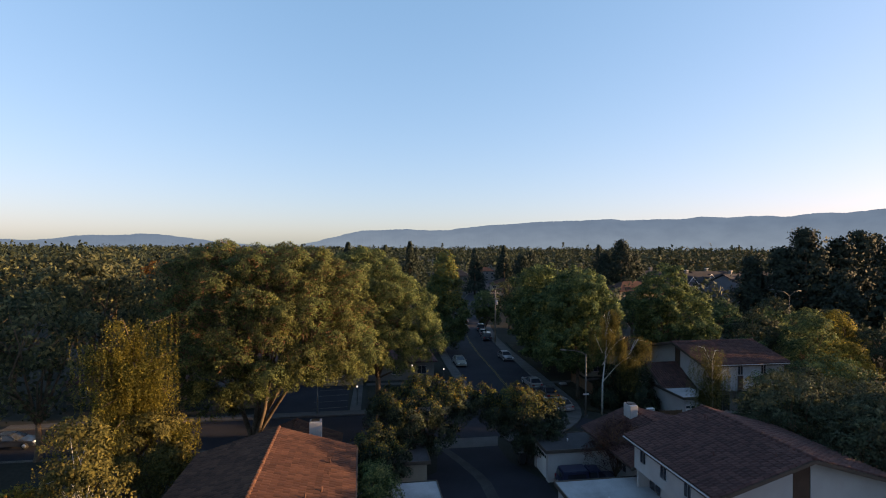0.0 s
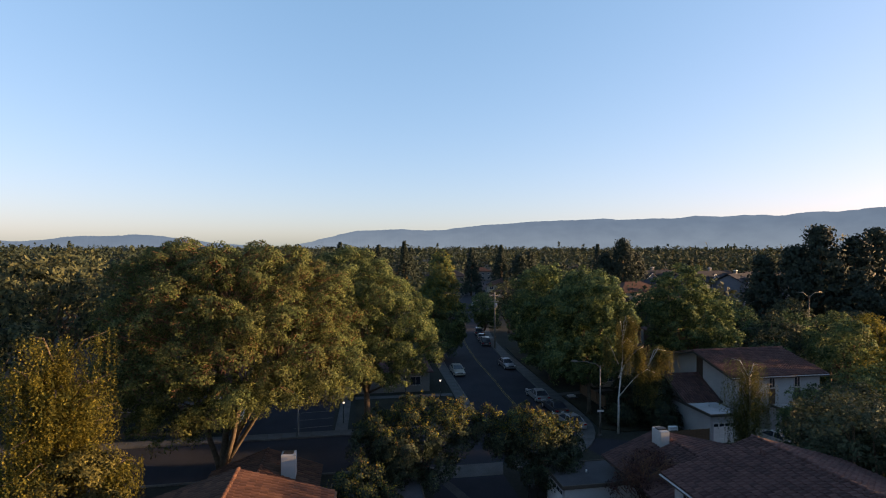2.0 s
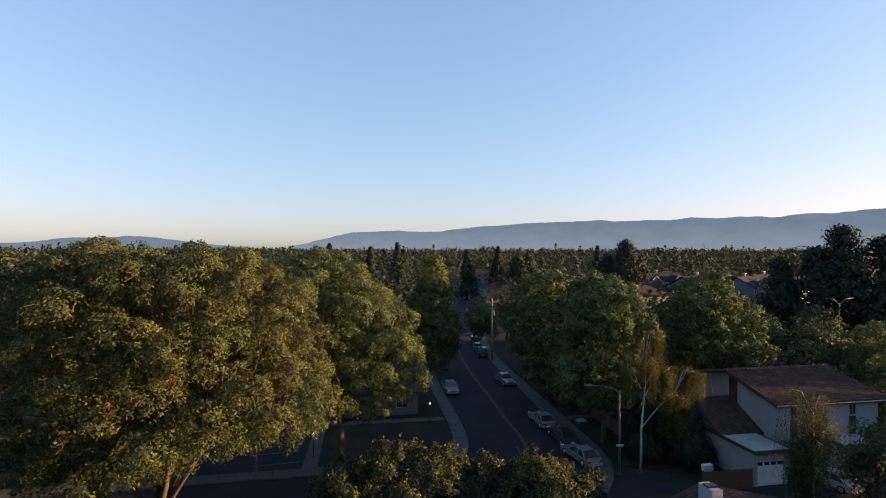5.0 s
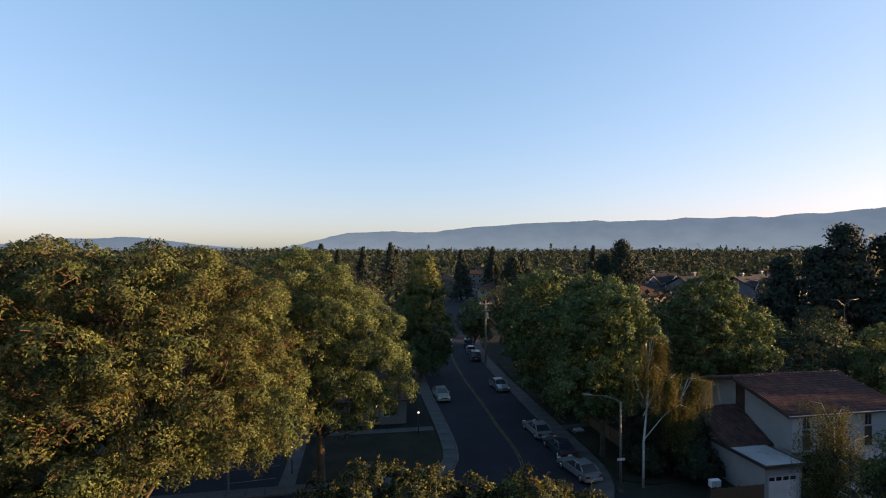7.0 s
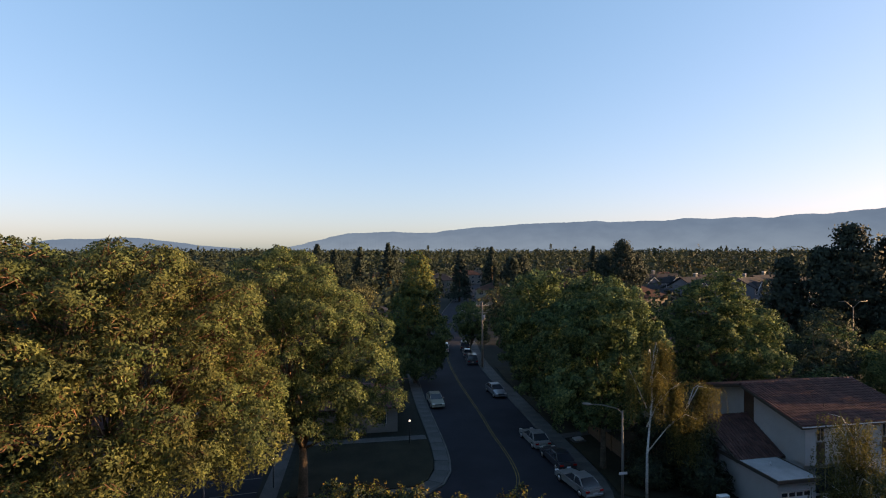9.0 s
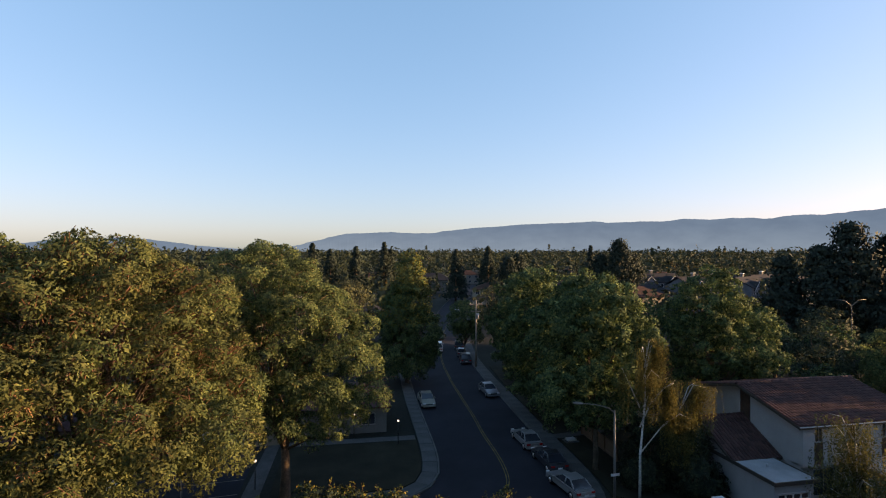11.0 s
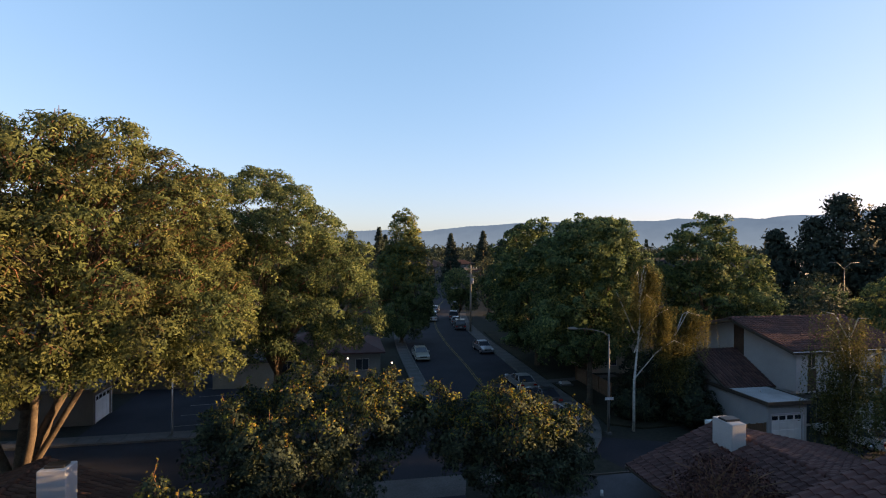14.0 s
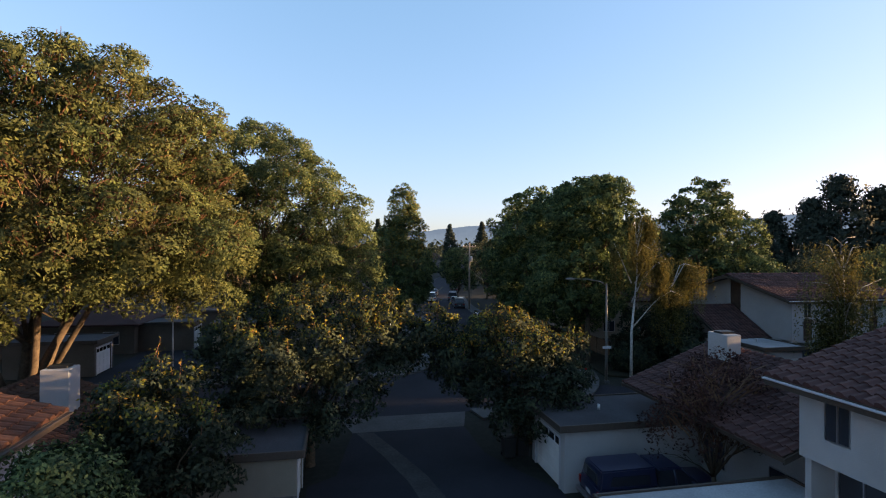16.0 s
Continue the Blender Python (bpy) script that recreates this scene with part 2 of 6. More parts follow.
def prism(outline, axis, a, b):
    """A solid with the given outline, drawn out along x, y or z from a to b."""
    n = len(outline)
    put = {"x": lambda p, q: (q, p[0], p[1]), "y": lambda p, q: (p[0], q, p[1]), "z": lambda p, q: (p[0], p[1], q)}[axis]
    bm = bmesh.new()
    va = [bm.verts.new(put(p, a)) for p in outline]
    vb = [bm.verts.new(put(p, b)) for p in outline]
    bm.faces.new(va)
    bm.faces.new(vb[::-1])
    for i in range(n):
        bm.faces.new((va[i], vb[i], vb[(i + 1) % n], va[(i + 1) % n]))
    bmesh.ops.recalc_face_normals(bm, faces=bm.faces)
    return bm


def tube_arrays(points, radii, sides=7):
    pts = [Vector(p) for p in points]
    vs, fs = [], []
    for i, p in enumerate(pts):
        d = (pts[min(i + 1, len(pts) - 1)] - pts[max(i - 1, 0)]).normalized()
        a = d.orthogonal().normalized() if abs(d.z) < 0.98 else Vector((1, 0, 0))
        a = (a - d * a.dot(d)).normalized()
        b = d.cross(a)
        for k in range(sides):
            w = 2 * math.pi * k / sides
            vs.append(tuple(p + (a * math.cos(w) + b * math.sin(w)) * radii[i]))
    for i in range(len(pts) - 1):
        for k in range(sides):
            k2 = (k + 1) % sides
            fs.append((i * sides + k, i * sides + k2, (i + 1) * sides + k2, (i + 1) * sides + k))
    fs.append(tuple(range(sides))[::-1])
    fs.append(tuple((len(pts) - 1) * sides + k for k in range(sides)))
    return vs, fs


def join_arrays(items):
    vs, fs = [], []
    for v, f in items:
        o = len(vs)
        vs += v
        fs += [tuple(i + o for i in q) for q in f]
    return vs, fs


def tube(points, radii, sides, material, name, smooth=True):
    return mesh_from(name, *tube_arrays(points, radii, sides), material, smooth)


# ---- trees ----


def leaf_mesh(name, centres, outward, size, material, rng, droop=0.0, align=0.8, ratio=0.55, soft=0.6, spoke=None):
    """One leaf or sprig (a bent quad) at each centre; with spoke, the leaves radiate from their tuft."""
    n = len(centres)
    ow = outward / (np.linalg.norm(outward, axis=1)[:, None] + 1e-9)
    nrm = ow * align + rng.normal(size=(n, 3)) * 0.55
    nrm /= np.linalg.norm(nrm, axis=1)[:, None] + 1e-9
    d = rng.normal(size=(n, 3))
    if spoke is not None:
        d = d * 0.42 + spoke * 1.1
    d[:, 2] -= droop * (2.0 if spoke is None else 0.9)
    d -= nrm * (d * nrm).sum(1)[:, None]
    d /= np.linalg.norm(d, axis=1)[:, None] + 1e-9
    nrm = np.where(((nrm * ow).sum(1) < 0)[:, None], -nrm, nrm)
    s = np.cross(nrm, d)
    ln = size * rng.uniform(0.6, 1.35, n)[:, None]
    wd = ln * ratio
    p = centres
    quad = np.stack([p - d * ln * 0.5, p - s * wd * 0.5 + nrm * ln * 0.06, p + d * ln * 0.5, p + s * wd * 0.5 + nrm * ln * 0.06], 1).reshape(-1, 3)
    me = bpy.data.meshes.new(name)
    me.vertices.add(4 * n)
    me.vertices.foreach_set("co", quad.astype(np.float32).ravel())
    me.loops.add(4 * n)
    me.loops.foreach_set("vertex_index", np.arange(4 * n, dtype=np.int32))
    me.polygons.add(n)
    me.polygons.foreach_set("loop_start", np.arange(0, 4 * n, 4, dtype=np.int32))
    me.materials.append(material)
    me.update(calc_edges=True)
    if soft:
        # leaves of one clump share its rounded shading
        nn = ow * soft + nrm * (1 - soft)
        nn /= np.linalg.norm(nn, axis=1)[:, None] + 1e-9
        me.normals_split_custom_set_from_vertices(np.repeat(nn, 4, axis=0).astype(np.float32))
    return me


def crown_points(lobes, clumps, per, clump_r, rng, inner=0.55, low=-0.75):
    """Leaf places: clumps sit in the outer shell of each lobe (cx, cy, cz, rx, ry, rz)."""
    L = np.array(lobes, float)
    vol = (L[:, 3] * L[:, 4] + L[:, 3] * L[:, 5] + L[:, 4] * L[:, 5])
    which = rng.choice(len(L), clumps, p=vol / vol.sum())
    u = rng.normal(size=(clumps, 3))
    u /= np.linalg.norm(u, axis=1)[:, None]
    u[:, 2] = np.where(u[:, 2] < low, -u[:, 2], u[:, 2])
    rad = inner + (1 - inner) * rng.uniform(0, 1, clumps) ** 0.45
    rad *= 1 + 0.07 * rng.normal(size=clumps)
    c = L[which, :3] + u * rad[:, None] * L[which, 3:]
    # clumps buried deep in another lobe are dropped
    keep = np.ones(clumps, bool)
    for l in L:
        q = np.linalg.norm((c - l[:3]) / l[3:], axis=1)
        keep &= q > inner * 0.8
    c, u = c[keep], u[keep]
    cr = clump_r * rng.uniform(0.6, 1.4, len(c))
    k = np.maximum(3, (per * (cr / clump_r) ** 2).astype(int))
    idx = np.repeat(np.arange(len(c)), k)
    off = rng.normal(size=(len(idx), 3))
    off /= np.linalg.norm(off, axis=1)[:, None]
    off += u[idx] * 0.45 + np.array((0, 0, 0.4))
    off /= np.linalg.norm(off, axis=1)[:, None]
    off *= ((0.45 + 0.55 * rng.uniform(0, 1, len(idx)) ** 0.5) * cr[idx])[:, None] * np.array((1, 1, 0.85))
    off[:, 2] -= cr[idx] * 0.25
    return c[idx] + off, (u[idx] * 0.6 + off / cr[idx][:, None] * 0.6), c, off / cr[idx][:, None] + u[idx] * 0.25


def boughs(lobes, count, r0, r1, rng):
    """Breaks big lobes into many rounded boughs, set in their outer shell, with gaps between them."""
    L = np.array(lobes, float)
    area = L[:, 3] * L[:, 4] + L[:, 3] * L[:, 5] + L[:, 4] * L[:, 5]
    out, tries = [], 0
    while len(out) < count and tries < count * 30:
        tries += 1
        l = L[rng.choice(len(L), p=area / area.sum())]
        u = rng.normal(size=3)
        u /= np.linalg.norm(u)
        if u[2] < -0.88:
            continue
        r = rng.uniform(r0, r1)
        c = l[:3] + u * (l[3:] - r * 0.45) * rng.uniform(0.86, 1.04)
        if any((((c - m[:3]) / m[3:]) ** 2).sum() < 0.34 for m in L):
            continue
        if any(sum((c[k] - o[k]) ** 2 for k in range(3)) < (0.7 * (r + o[3])) ** 2 for o in out):
            continue
        out.append((*c, r, r, r * rng.uniform(0.72, 0.95)))
    return out


def limbs_to(base, fork, targets, r0, rng, sides=7, forks=1):
    """Trunk from base to fork, limbs from there to the targets, as tubes."""
    items = []
    b, f = Vector(base), Vector(fork)
    mid = b.lerp(f, 0.5) + Vector((rng.normal() * 0.08, rng.normal() * 0.08, 0)) * (f - b).length * 0.3
    items.append(tube_arrays([b - Vector((0, 0, 0.1)), b.lerp(mid, 0.25), mid, f], [r0 * 1.35, r0 * 1.05, r0 * 0.9, r0 * 0.75], sides))
    for t in targets:
        t = Vector(t)
        L = (t - f).length
        p1 = f.lerp(t, 0.33) + Vector((rng.normal() * 0.06 * L, rng.normal() * 0.06 * L, 0.06 * L))
        p2 = f.lerp(t, 0.68) + Vector((rng.normal() * 0.07 * L, rng.normal() * 0.07 * L, 0.07 * L))
        ra = r0 * rng.uniform(0.32, 0.52)
        items.append(tube_arrays([f - Vector((0, 0, r0 * 0.4)), p1, p2, t], [ra, ra * 0.75, ra * 0.5, ra * 0.18], max(4, sides - 2)))
        for _ in range(forks):
            s = p1.lerp(p2, rng.uniform(0.1, 0.9))
            e = s + (t - s) * rng.uniform(0.4, 0.75) + Vector((rng.uniform(-1, 1), rng.uniform(-1, 1), rng.uniform(-0.4, 0.6))) * L * 0.2
            items.append(tube_arrays([s, s.lerp(e, 0.5) + Vector((0, 0, 0.04 * L)), e], [ra * 0.45, ra * 0.3, ra * 0.1], 4))
    return join_arrays(items)


def make_tree(name, label, x, y, lobes, trunk_r, fork_z, leaf, bark, clumps, per, clump_r, size, seed, category="tree", group="",
              droop=0.0, inner=0.55, low=-0.75, lean=(0, 0), targets=None, stems=None, forks=2, extra=None, ratio=0.55, twigs=0, split=None, shoots=0):
    """A tree at (x, y): lobes are given about its foot, in metres."""
    rng = np.random.default_rng(seed)
    root = thing(name, pose(x, y, 0), label, category, group)
    if split:
        lobes = boughs(lobes, *split, rng)
    pts, out, cl, spoke = crown_points(lobes, clumps, per, clump_r, rng, inner, low)
    if targets is None:
        pick = cl[rng.choice(len(cl), min(len(cl), 14), replace=False)]
        targets = [tuple(p * np.array((0.85, 0.85, 0.95))) for p in pick]
    if stems:
        its = []
        for foot, fork, r in stems:
            near = sorted(targets, key=lambda t: (t[0] - fork[0]) ** 2 + (t[1] - fork[1]) ** 2)[:6]
            its.append(limbs_to(foot, fork, near, r, rng, 8, forks))
        v, f = join_arrays(its)
    else:
        v, f = limbs_to((0, 0, 0), (lean[0], lean[1], fork_z), targets, trunk_r, rng, 8, forks)
    part("trunk", mesh_from("trunk", v, f, bark, True), None, root)
    part("crown", leaf_mesh("crown", pts, out, size, leaf, rng, droop, 0.8, ratio, 0.6, spoke), None, root)
    if twigs:
        tw = []
        high = np.flatnonzero(cl[:, 2] > np.percentile(cl[:, 2], 22))
        for k in rng.choice(high, twigs):
            e = Vector(cl[k])
            s = e - Vector((e.x, e.y, 0.6)).normalized() * rng.uniform(0.5, 1.5) - Vector((0, 0, rng.uniform(0.1, 0.6)))
            e = e + (e - s) * 0.22
            s.x, s.y = s.x + rng.normal() * 0.3, s.y + rng.normal() * 0.3
            tw.append(tube_arrays([s, s.lerp(e, 0.6) + Vector((0, 0, 0.12)), e + Vector((rng.normal() * 0.3, rng.normal() * 0.3, rng.normal() * 0.2 - droop * 0.4))], [0.036, 0.026, 0.014], 3))
        part("twig_mass", mesh_from("twig_mass", *join_arrays(tw), M["twig"]), None, root, "thin reddish-brown twigs")["kind"] = "stuff"
    if shoots:
        high = np.flatnonzero(cl[:, 2] > np.percentile(cl[:, 2], 62))
        sp, so, st = [], [], []
        for k in rng.choice(high, shoots):
            ln, a = rng.uniform(0.3, 0.75), rng.uniform(0, 2 * math.pi)
            tip = np.array((math.cos(a) * 0.3 * ln, math.sin(a) * 0.3 * ln, ln))
            st.append(tube_arrays([tuple(cl[k]), tuple(cl[k] + tip)], [0.018, 0.006], 3))
            for j in range(9):
                u = (j + 1) / 9
                sp.append(cl[k] + tip * u + rng.normal(size=3) * 0.16 * (1.15 - u))
                so.append(rng.normal(size=3) + np.array((0, 0, 0.5)))
        part("shoot_foliage", leaf_mesh("shoot_foliage", np.array(sp), np.array(so), size * 0.9, L_["tips"], rng, -0.2, 0.5, 0.5), None, root, "upright yellow-tipped shoots brightened for sunlight")["kind"] = "stuff"
        part("shoot_mass", mesh_from("shoot_mass", *join_arrays(st), M["twig"]), None, root)["kind"] = "stuff"
    if extra:
        mat, frac, lab = extra
        high_from = 76 if shoots else 55
        # a second leaf colour on the upper crown, mostly standing in for sunlight
        k = rng.choice(len(pts), int(len(pts) * frac), replace=False)
        k = k[pts[k, 2] > np.percentile(pts[:, 2], high_from)]
        part("tip_leaves", leaf_mesh("tip_leaves", pts[k] + out[k] * 0.12, out[k], size * 0.85, mat, rng, droop, 0.8, ratio, 0.6, spoke[k]), None, root, lab)
    return root


def strand_tree(name, label, x, y, height, spread, leaf, bark, strands, seed, bare=0.35, leaf_size=0.16, fork=0.3, trunk_r=0.14, group="", lean=(0, 0), given=(), limbs=16, hang=(0.08, 0.30), tuft=0.25, taper=0.6):
    """A weeping birch: a pale trunk, arching limbs and hanging strands of small leaves."""
    rng = np.random.default_rng(seed)
    root = thing(name, pose(x, y, 0), label, "tree", group)
    top = Vector((lean[0], lean[1], height * 0.93))
    items = [tube_arrays([(0, 0, -0.1), (0.05, 0.02, height * 0.3), (top.x * 0.6 + 0.1, top.y * 0.6, height * 0.6), tuple(top)],
                         [trunk_r * 1.3, trunk_r, trunk_r * 0.6, trunk_r * 0.15], 7)]
    tips = []
    for s, m, e in given:
        s, m, e = Vector(s), Vector(m), Vector(e)
        items.append(tube_arrays([s, m, e], [trunk_r * 0.62, trunk_r * 0.4, trunk_r * 0.12], 6))
        tips += [(m, m.lerp(e, 0.5), e)] * 3
    for i in range(limbs):
        a = rng.uniform(0, 2 * math.pi)
        z0 = height * rng.uniform(fork, 0.85)
        k = z0 / height
        s = Vector((top.x * k * 0.8, top.y * k * 0.8, z0))
        reach = spread * rng.uniform(0.3, 0.8) * (1.15 - taper * k)
        e = s + Vector((math.cos(a) * reach, math.sin(a) * reach, height * rng.uniform(0.05, 0.22)))
        e.z = min(e.z, height)
        m = s.lerp(e, 0.5) + Vector((0, 0, height * 0.06))
        items.append(tube_arrays([s, m, e], [trunk_r * 0.45, trunk_r * 0.28, trunk_r * 0.08], 5))
        tips.append((s, m, e))
    v, f = join_arrays(items)
    part("trunk", mesh_from("trunk", v, f, bark, True), None, root)
    cs, od = [], []
    for _ in range(strands):
        s, m, e = tips[rng.integers(len(tips))]
        t = rng.uniform(0.25, 1.0)
        p = (s.lerp(m, t * 2) if t < 0.5 else m.lerp(e, t * 2 - 1)) if rng.uniform() < 0.85 else Vector((top.x, top.y, height * rng.uniform(0.7, 0.97)))
        p = p + Vector((rng.normal() * tuft, rng.normal() * tuft, rng.normal() * 0.15))
        ln = height * rng.uniform(*hang)
        n = max(4, int(ln / 0.085))
        sway = rng.normal(size=2) * 0.12
        for j in range(n):
            u = j / n
            cs.append((p.x + sway[0] * u + rng.normal() * 0.05, p.y + sway[1] * u + rng.normal() * 0.05, p.z + 0.12 * math.sin(u * 3) - ln * u))
            od.append((sway[0], sway[1], -0.6))
    part("crown", leaf_mesh("crown", np.array(cs), np.array(od), leaf_size, leaf, rng, 0.5, 0.3), None, root)
    return root

# ---- ground, roads and pavements ----
g = bmesh.new()
bmesh.ops.create_grid(g, x_segments=8, y_segments=8, size=4600)
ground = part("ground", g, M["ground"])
tagged(ground, "dark dry earth and grass plain reaching the hills", "ground", kind="structure")

NORTH_KERB = [(-120, 61.0), (8.0, 61.0), (11.5, 61.3), (13.4, 62.8), (14.5, 65.2), (14.9, 67.5), (15.2, 72), (15.4, 82), (15.7, 92), (16.6, 105),
              (19.2, 122), (24, 141), (30, 161), (37, 188), (47, 222), (60, 262), (76, 310)]
SOUTH_KERB = [(-120, 52.0), (14.5, 52.0), (18.6, 52.7), (21.4, 54.2), (23.6, 56.6), (25.0, 59.6), (25.6, 63), (25.8, 67), (26.0, 73), (26.3, 80), (26.6, 87),
              (27.0, 98), (28.6, 115), (32.4, 135), (38, 155), (46.5, 185), (57, 219), (70, 259), (86, 307)]


def smooth_line(pts, step=1.5):
    """A Catmull-Rom line through the points, in even steps."""
    p = [Vector((*q, 0)) for q in pts]
    p = [p[0] * 2 - p[1]] + p + [p[-1] * 2 - p[-2]]
    out = []
    for i in range(1, len(p) - 2):
        n = max(1, int((p[i + 1] - p[i]).length / step))
        for k in range(n):
            t = k / n
            a, b, c, d = p[i - 1], p[i], p[i + 1], p[i + 2]
            if (c - b).length > 30 or (b - a).length > 30:
                out.append(b.lerp(c, t))
            else:
                out.append(0.5 * ((2 * b) + (c - a) * t + (2 * a - 5 * b + 4 * c - d) * t * t + (3 * b - a - 3 * c + d) * t ** 3))
    out.append(p[-2])
    return out


def flat_sheet(name, outline, z, material, label, category):
    bm = bmesh.new()
    f = bm.faces.new([bm.verts.new((x, y, z)) for x, y in outline])
    bmesh.ops.recalc_face_normals(bm, faces=[f])
    if f.normal.z < 0:
        f.normal_flip()
    bmesh.ops.triangulate(bm, faces=[f])
    ob = part(name, bm, material)
    return tagged(ob, label, category, kind="structure")


north, south = smooth_line(NORTH_KERB), smooth_line(SOUTH_KERB)
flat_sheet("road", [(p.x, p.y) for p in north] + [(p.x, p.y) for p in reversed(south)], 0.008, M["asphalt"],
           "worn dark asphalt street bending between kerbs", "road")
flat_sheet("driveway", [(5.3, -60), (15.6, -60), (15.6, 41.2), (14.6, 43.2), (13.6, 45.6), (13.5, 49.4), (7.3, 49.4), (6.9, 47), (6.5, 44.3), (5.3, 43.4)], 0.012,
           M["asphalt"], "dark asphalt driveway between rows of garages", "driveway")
flat_sheet("apron", [(6.6, 51.95), (7.3, 49.4), (13.5, 49.4), (14.2, 51.95)], 0.02, M["concrete"], "pale concrete apron across the driveway mouth", "pavement")
flat_sheet("gutter_strip", [(9.8, -60), (10.8, -60), (10.8, 41.6), (10.4, 43.6), (9.4, 46.6), (8.4, 49.35), (7.5, 49.35), (8.6, 46.3), (9.5, 43.2), (9.8, 41.4)], 0.018,
           M["oldconcrete"], "stained concrete drainage strip along the driveway", "pavement")
flat_sheet("parking_lot", [(-12, 61.4), (-1.9, 61.4), (-1.9, 100), (-12, 100)], 0.015, M["asphalt"], "dark asphalt parking court with worn bay lines", "parking lot")
flat_sheet("side_drive", [(24.5, 46.8), (60, 46.8), (60, 52.3), (34.5, 52.3), (30.5, 54.2), (25.2, 56.3), (23.2, 54.4), (24.2, 51.0)], 0.014, M["asphalt"], "dark asphalt side drive to the garages", "driveway")


def offset_line(line, d):
    out = []
    for i, p in enumerate(line):
        t = (line[min(i + 1, len(line) - 1)] - line[max(i - 1, 0)]).normalized()
        out.append(p + Vector((-t.y, t.x, 0)) * d)
    return out


def ribbon(name, line, d0, d1, z0, z1, material, label, category):
    """A raised strip beside a line, from offset d0 to d1."""
    a, b = offset_line(line, d0), offset_line(line, d1)
    vs, fs = [], []
    for p, q in zip(a, b):
        vs += [(p.x, p.y, z0), (p.x, p.y, z1), (q.x, q.y, z1), (q.x, q.y, z0)]
    for i in range(len(a) - 1):
        o = 4 * i
        fs += [(o, o + 4, o + 5, o + 1), (o + 1, o + 5, o + 6, o + 2), (o + 2, o + 6, o + 7, o + 3)]
    fs += [(0, 1, 2, 3), (4 * len(a) - 4, 4 * len(a) - 1, 4 * len(a) - 2, 4 * len(a) - 3)]
    me = mesh_from(name, vs, fs, material)
    bm = bmesh.new()
    bm.from_mesh(me)
    bmesh.ops.recalc_face_normals(bm, faces=bm.faces)
    bm.to_mesh(me)
    bm.free()
    return tagged(part(name, me, None), label, category, kind="structure")


south_a = [p for p in south if p.x < 6.5 and p.y < 53]
south_b = [p for p in south if p.x > 14.3]
ribbon("kerb_north", north, 0.0, 0.16, -0.05, 0.15, M["kerb"], "worn concrete kerb beside the street", "kerb")
ribbon("kerb_south", south_a, 0.0, -0.16, -0.05, 0.15, M["kerb"], "worn concrete kerb beside the street", "kerb")
ribbon("kerb_east", south_b, 0.0, -0.16, -0.05, 0.15, M["kerb"], "worn concrete kerb round the street bend", "kerb")


def pavement(name, line, d0, d1, label, gap=0.02):
    """Concrete slabs, each an object, along a kerb line."""
    root = thing(name, Matrix(), label, "pavement", kind="structure")
    a, b = offset_line(line, d0), offset_line(line, d1)
    n = 0
    for i in range(len(a) - 1):
        if n > 150:
            break
        pa, pb, qa, qb = a[i], a[i + 1], b[i], b[i + 1]
        c = (pa + pb + qa + qb) / 4
        bm = bmesh.new()
        quad = [(p - c) * (1 - gap) for p in (pa, pb, qb, qa)]
        lo = [bm.verts.new((p.x, p.y, -0.12)) for p in quad]
        hi = [bm.verts.new((p.x * 0.995, p.y * 0.995, 0.0)) for p in quad]
        bm.faces.new(hi)
        for k in range(4):
            bm.faces.new((lo[k], lo[(k + 1) % 4], hi[(k + 1) % 4], hi[k]))
        bmesh.ops.recalc_face_normals(bm, faces=bm.faces)
        ob = part("slab", bm, M["concrete"], root)
        ob.location = (c.x, c.y, 0.155 + random.uniform(-0.006, 0.006))
        n += 1
    return root


def thin(line, step):
    out = [line[0]]
    for p in line[1:]:
        if (p - out[-1]).length >= step:
            out.append(p)
    return out


n_walk = [p for p in thin(north, 1.5) if p.x > -40 and p.y < 130]
pavement("pavement_north", n_walk, 0.18, 1.55, "weathered concrete pavement slabs beside the kerb")
pavement("pavement_east", [p for p in thin(south_b, 1.5) if p.y < 130], -0.18, -1.85, "weathered concrete pavement slabs curving beside the kerb")


def lawn(name, outline, z, label):
    bm = bmesh.new()
    f = bm.faces.new([bm.verts.new((x, y, 0)) for x, y in outline])
    if f.normal.z < 0:
        f.normal_flip()
    r = bmesh.ops.extrude_face_region(bm, geom=[f])
    bmesh.ops.translate(bm, verts=[v for v in r["geom"] if isinstance(v, bmesh.types.BMVert)], vec=(0, 0, z))
    bmesh.ops.recalc_face_normals(bm, faces=bm.faces)
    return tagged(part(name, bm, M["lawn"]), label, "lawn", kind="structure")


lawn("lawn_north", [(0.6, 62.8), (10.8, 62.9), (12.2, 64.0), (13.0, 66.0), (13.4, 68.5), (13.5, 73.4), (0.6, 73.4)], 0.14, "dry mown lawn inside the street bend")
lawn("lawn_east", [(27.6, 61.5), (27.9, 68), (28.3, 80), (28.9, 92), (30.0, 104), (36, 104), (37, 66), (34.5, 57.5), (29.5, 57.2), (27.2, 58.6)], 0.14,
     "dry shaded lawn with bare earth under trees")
flat_sheet("garden_walk", [(-1.7, 61.2), (-0.3, 61.2), (0.1, 78), (-1.1, 78)], 0.05, M["concrete"], "narrow pale concrete garden walk", "path")
flat_sheet("front_walk", [(0.5, 73.5), (13.5, 73.3), (13.5, 74.5), (0.5, 74.7)], 0.16, M["concrete"], "pale concrete front walk", "path")
flat_sheet("entry_walk", [(27.8, 70.9), (36, 72.1), (36, 73.2), (27.8, 72.1)], 0.16, M["concrete"], "narrow pale concrete entry walk", "path")


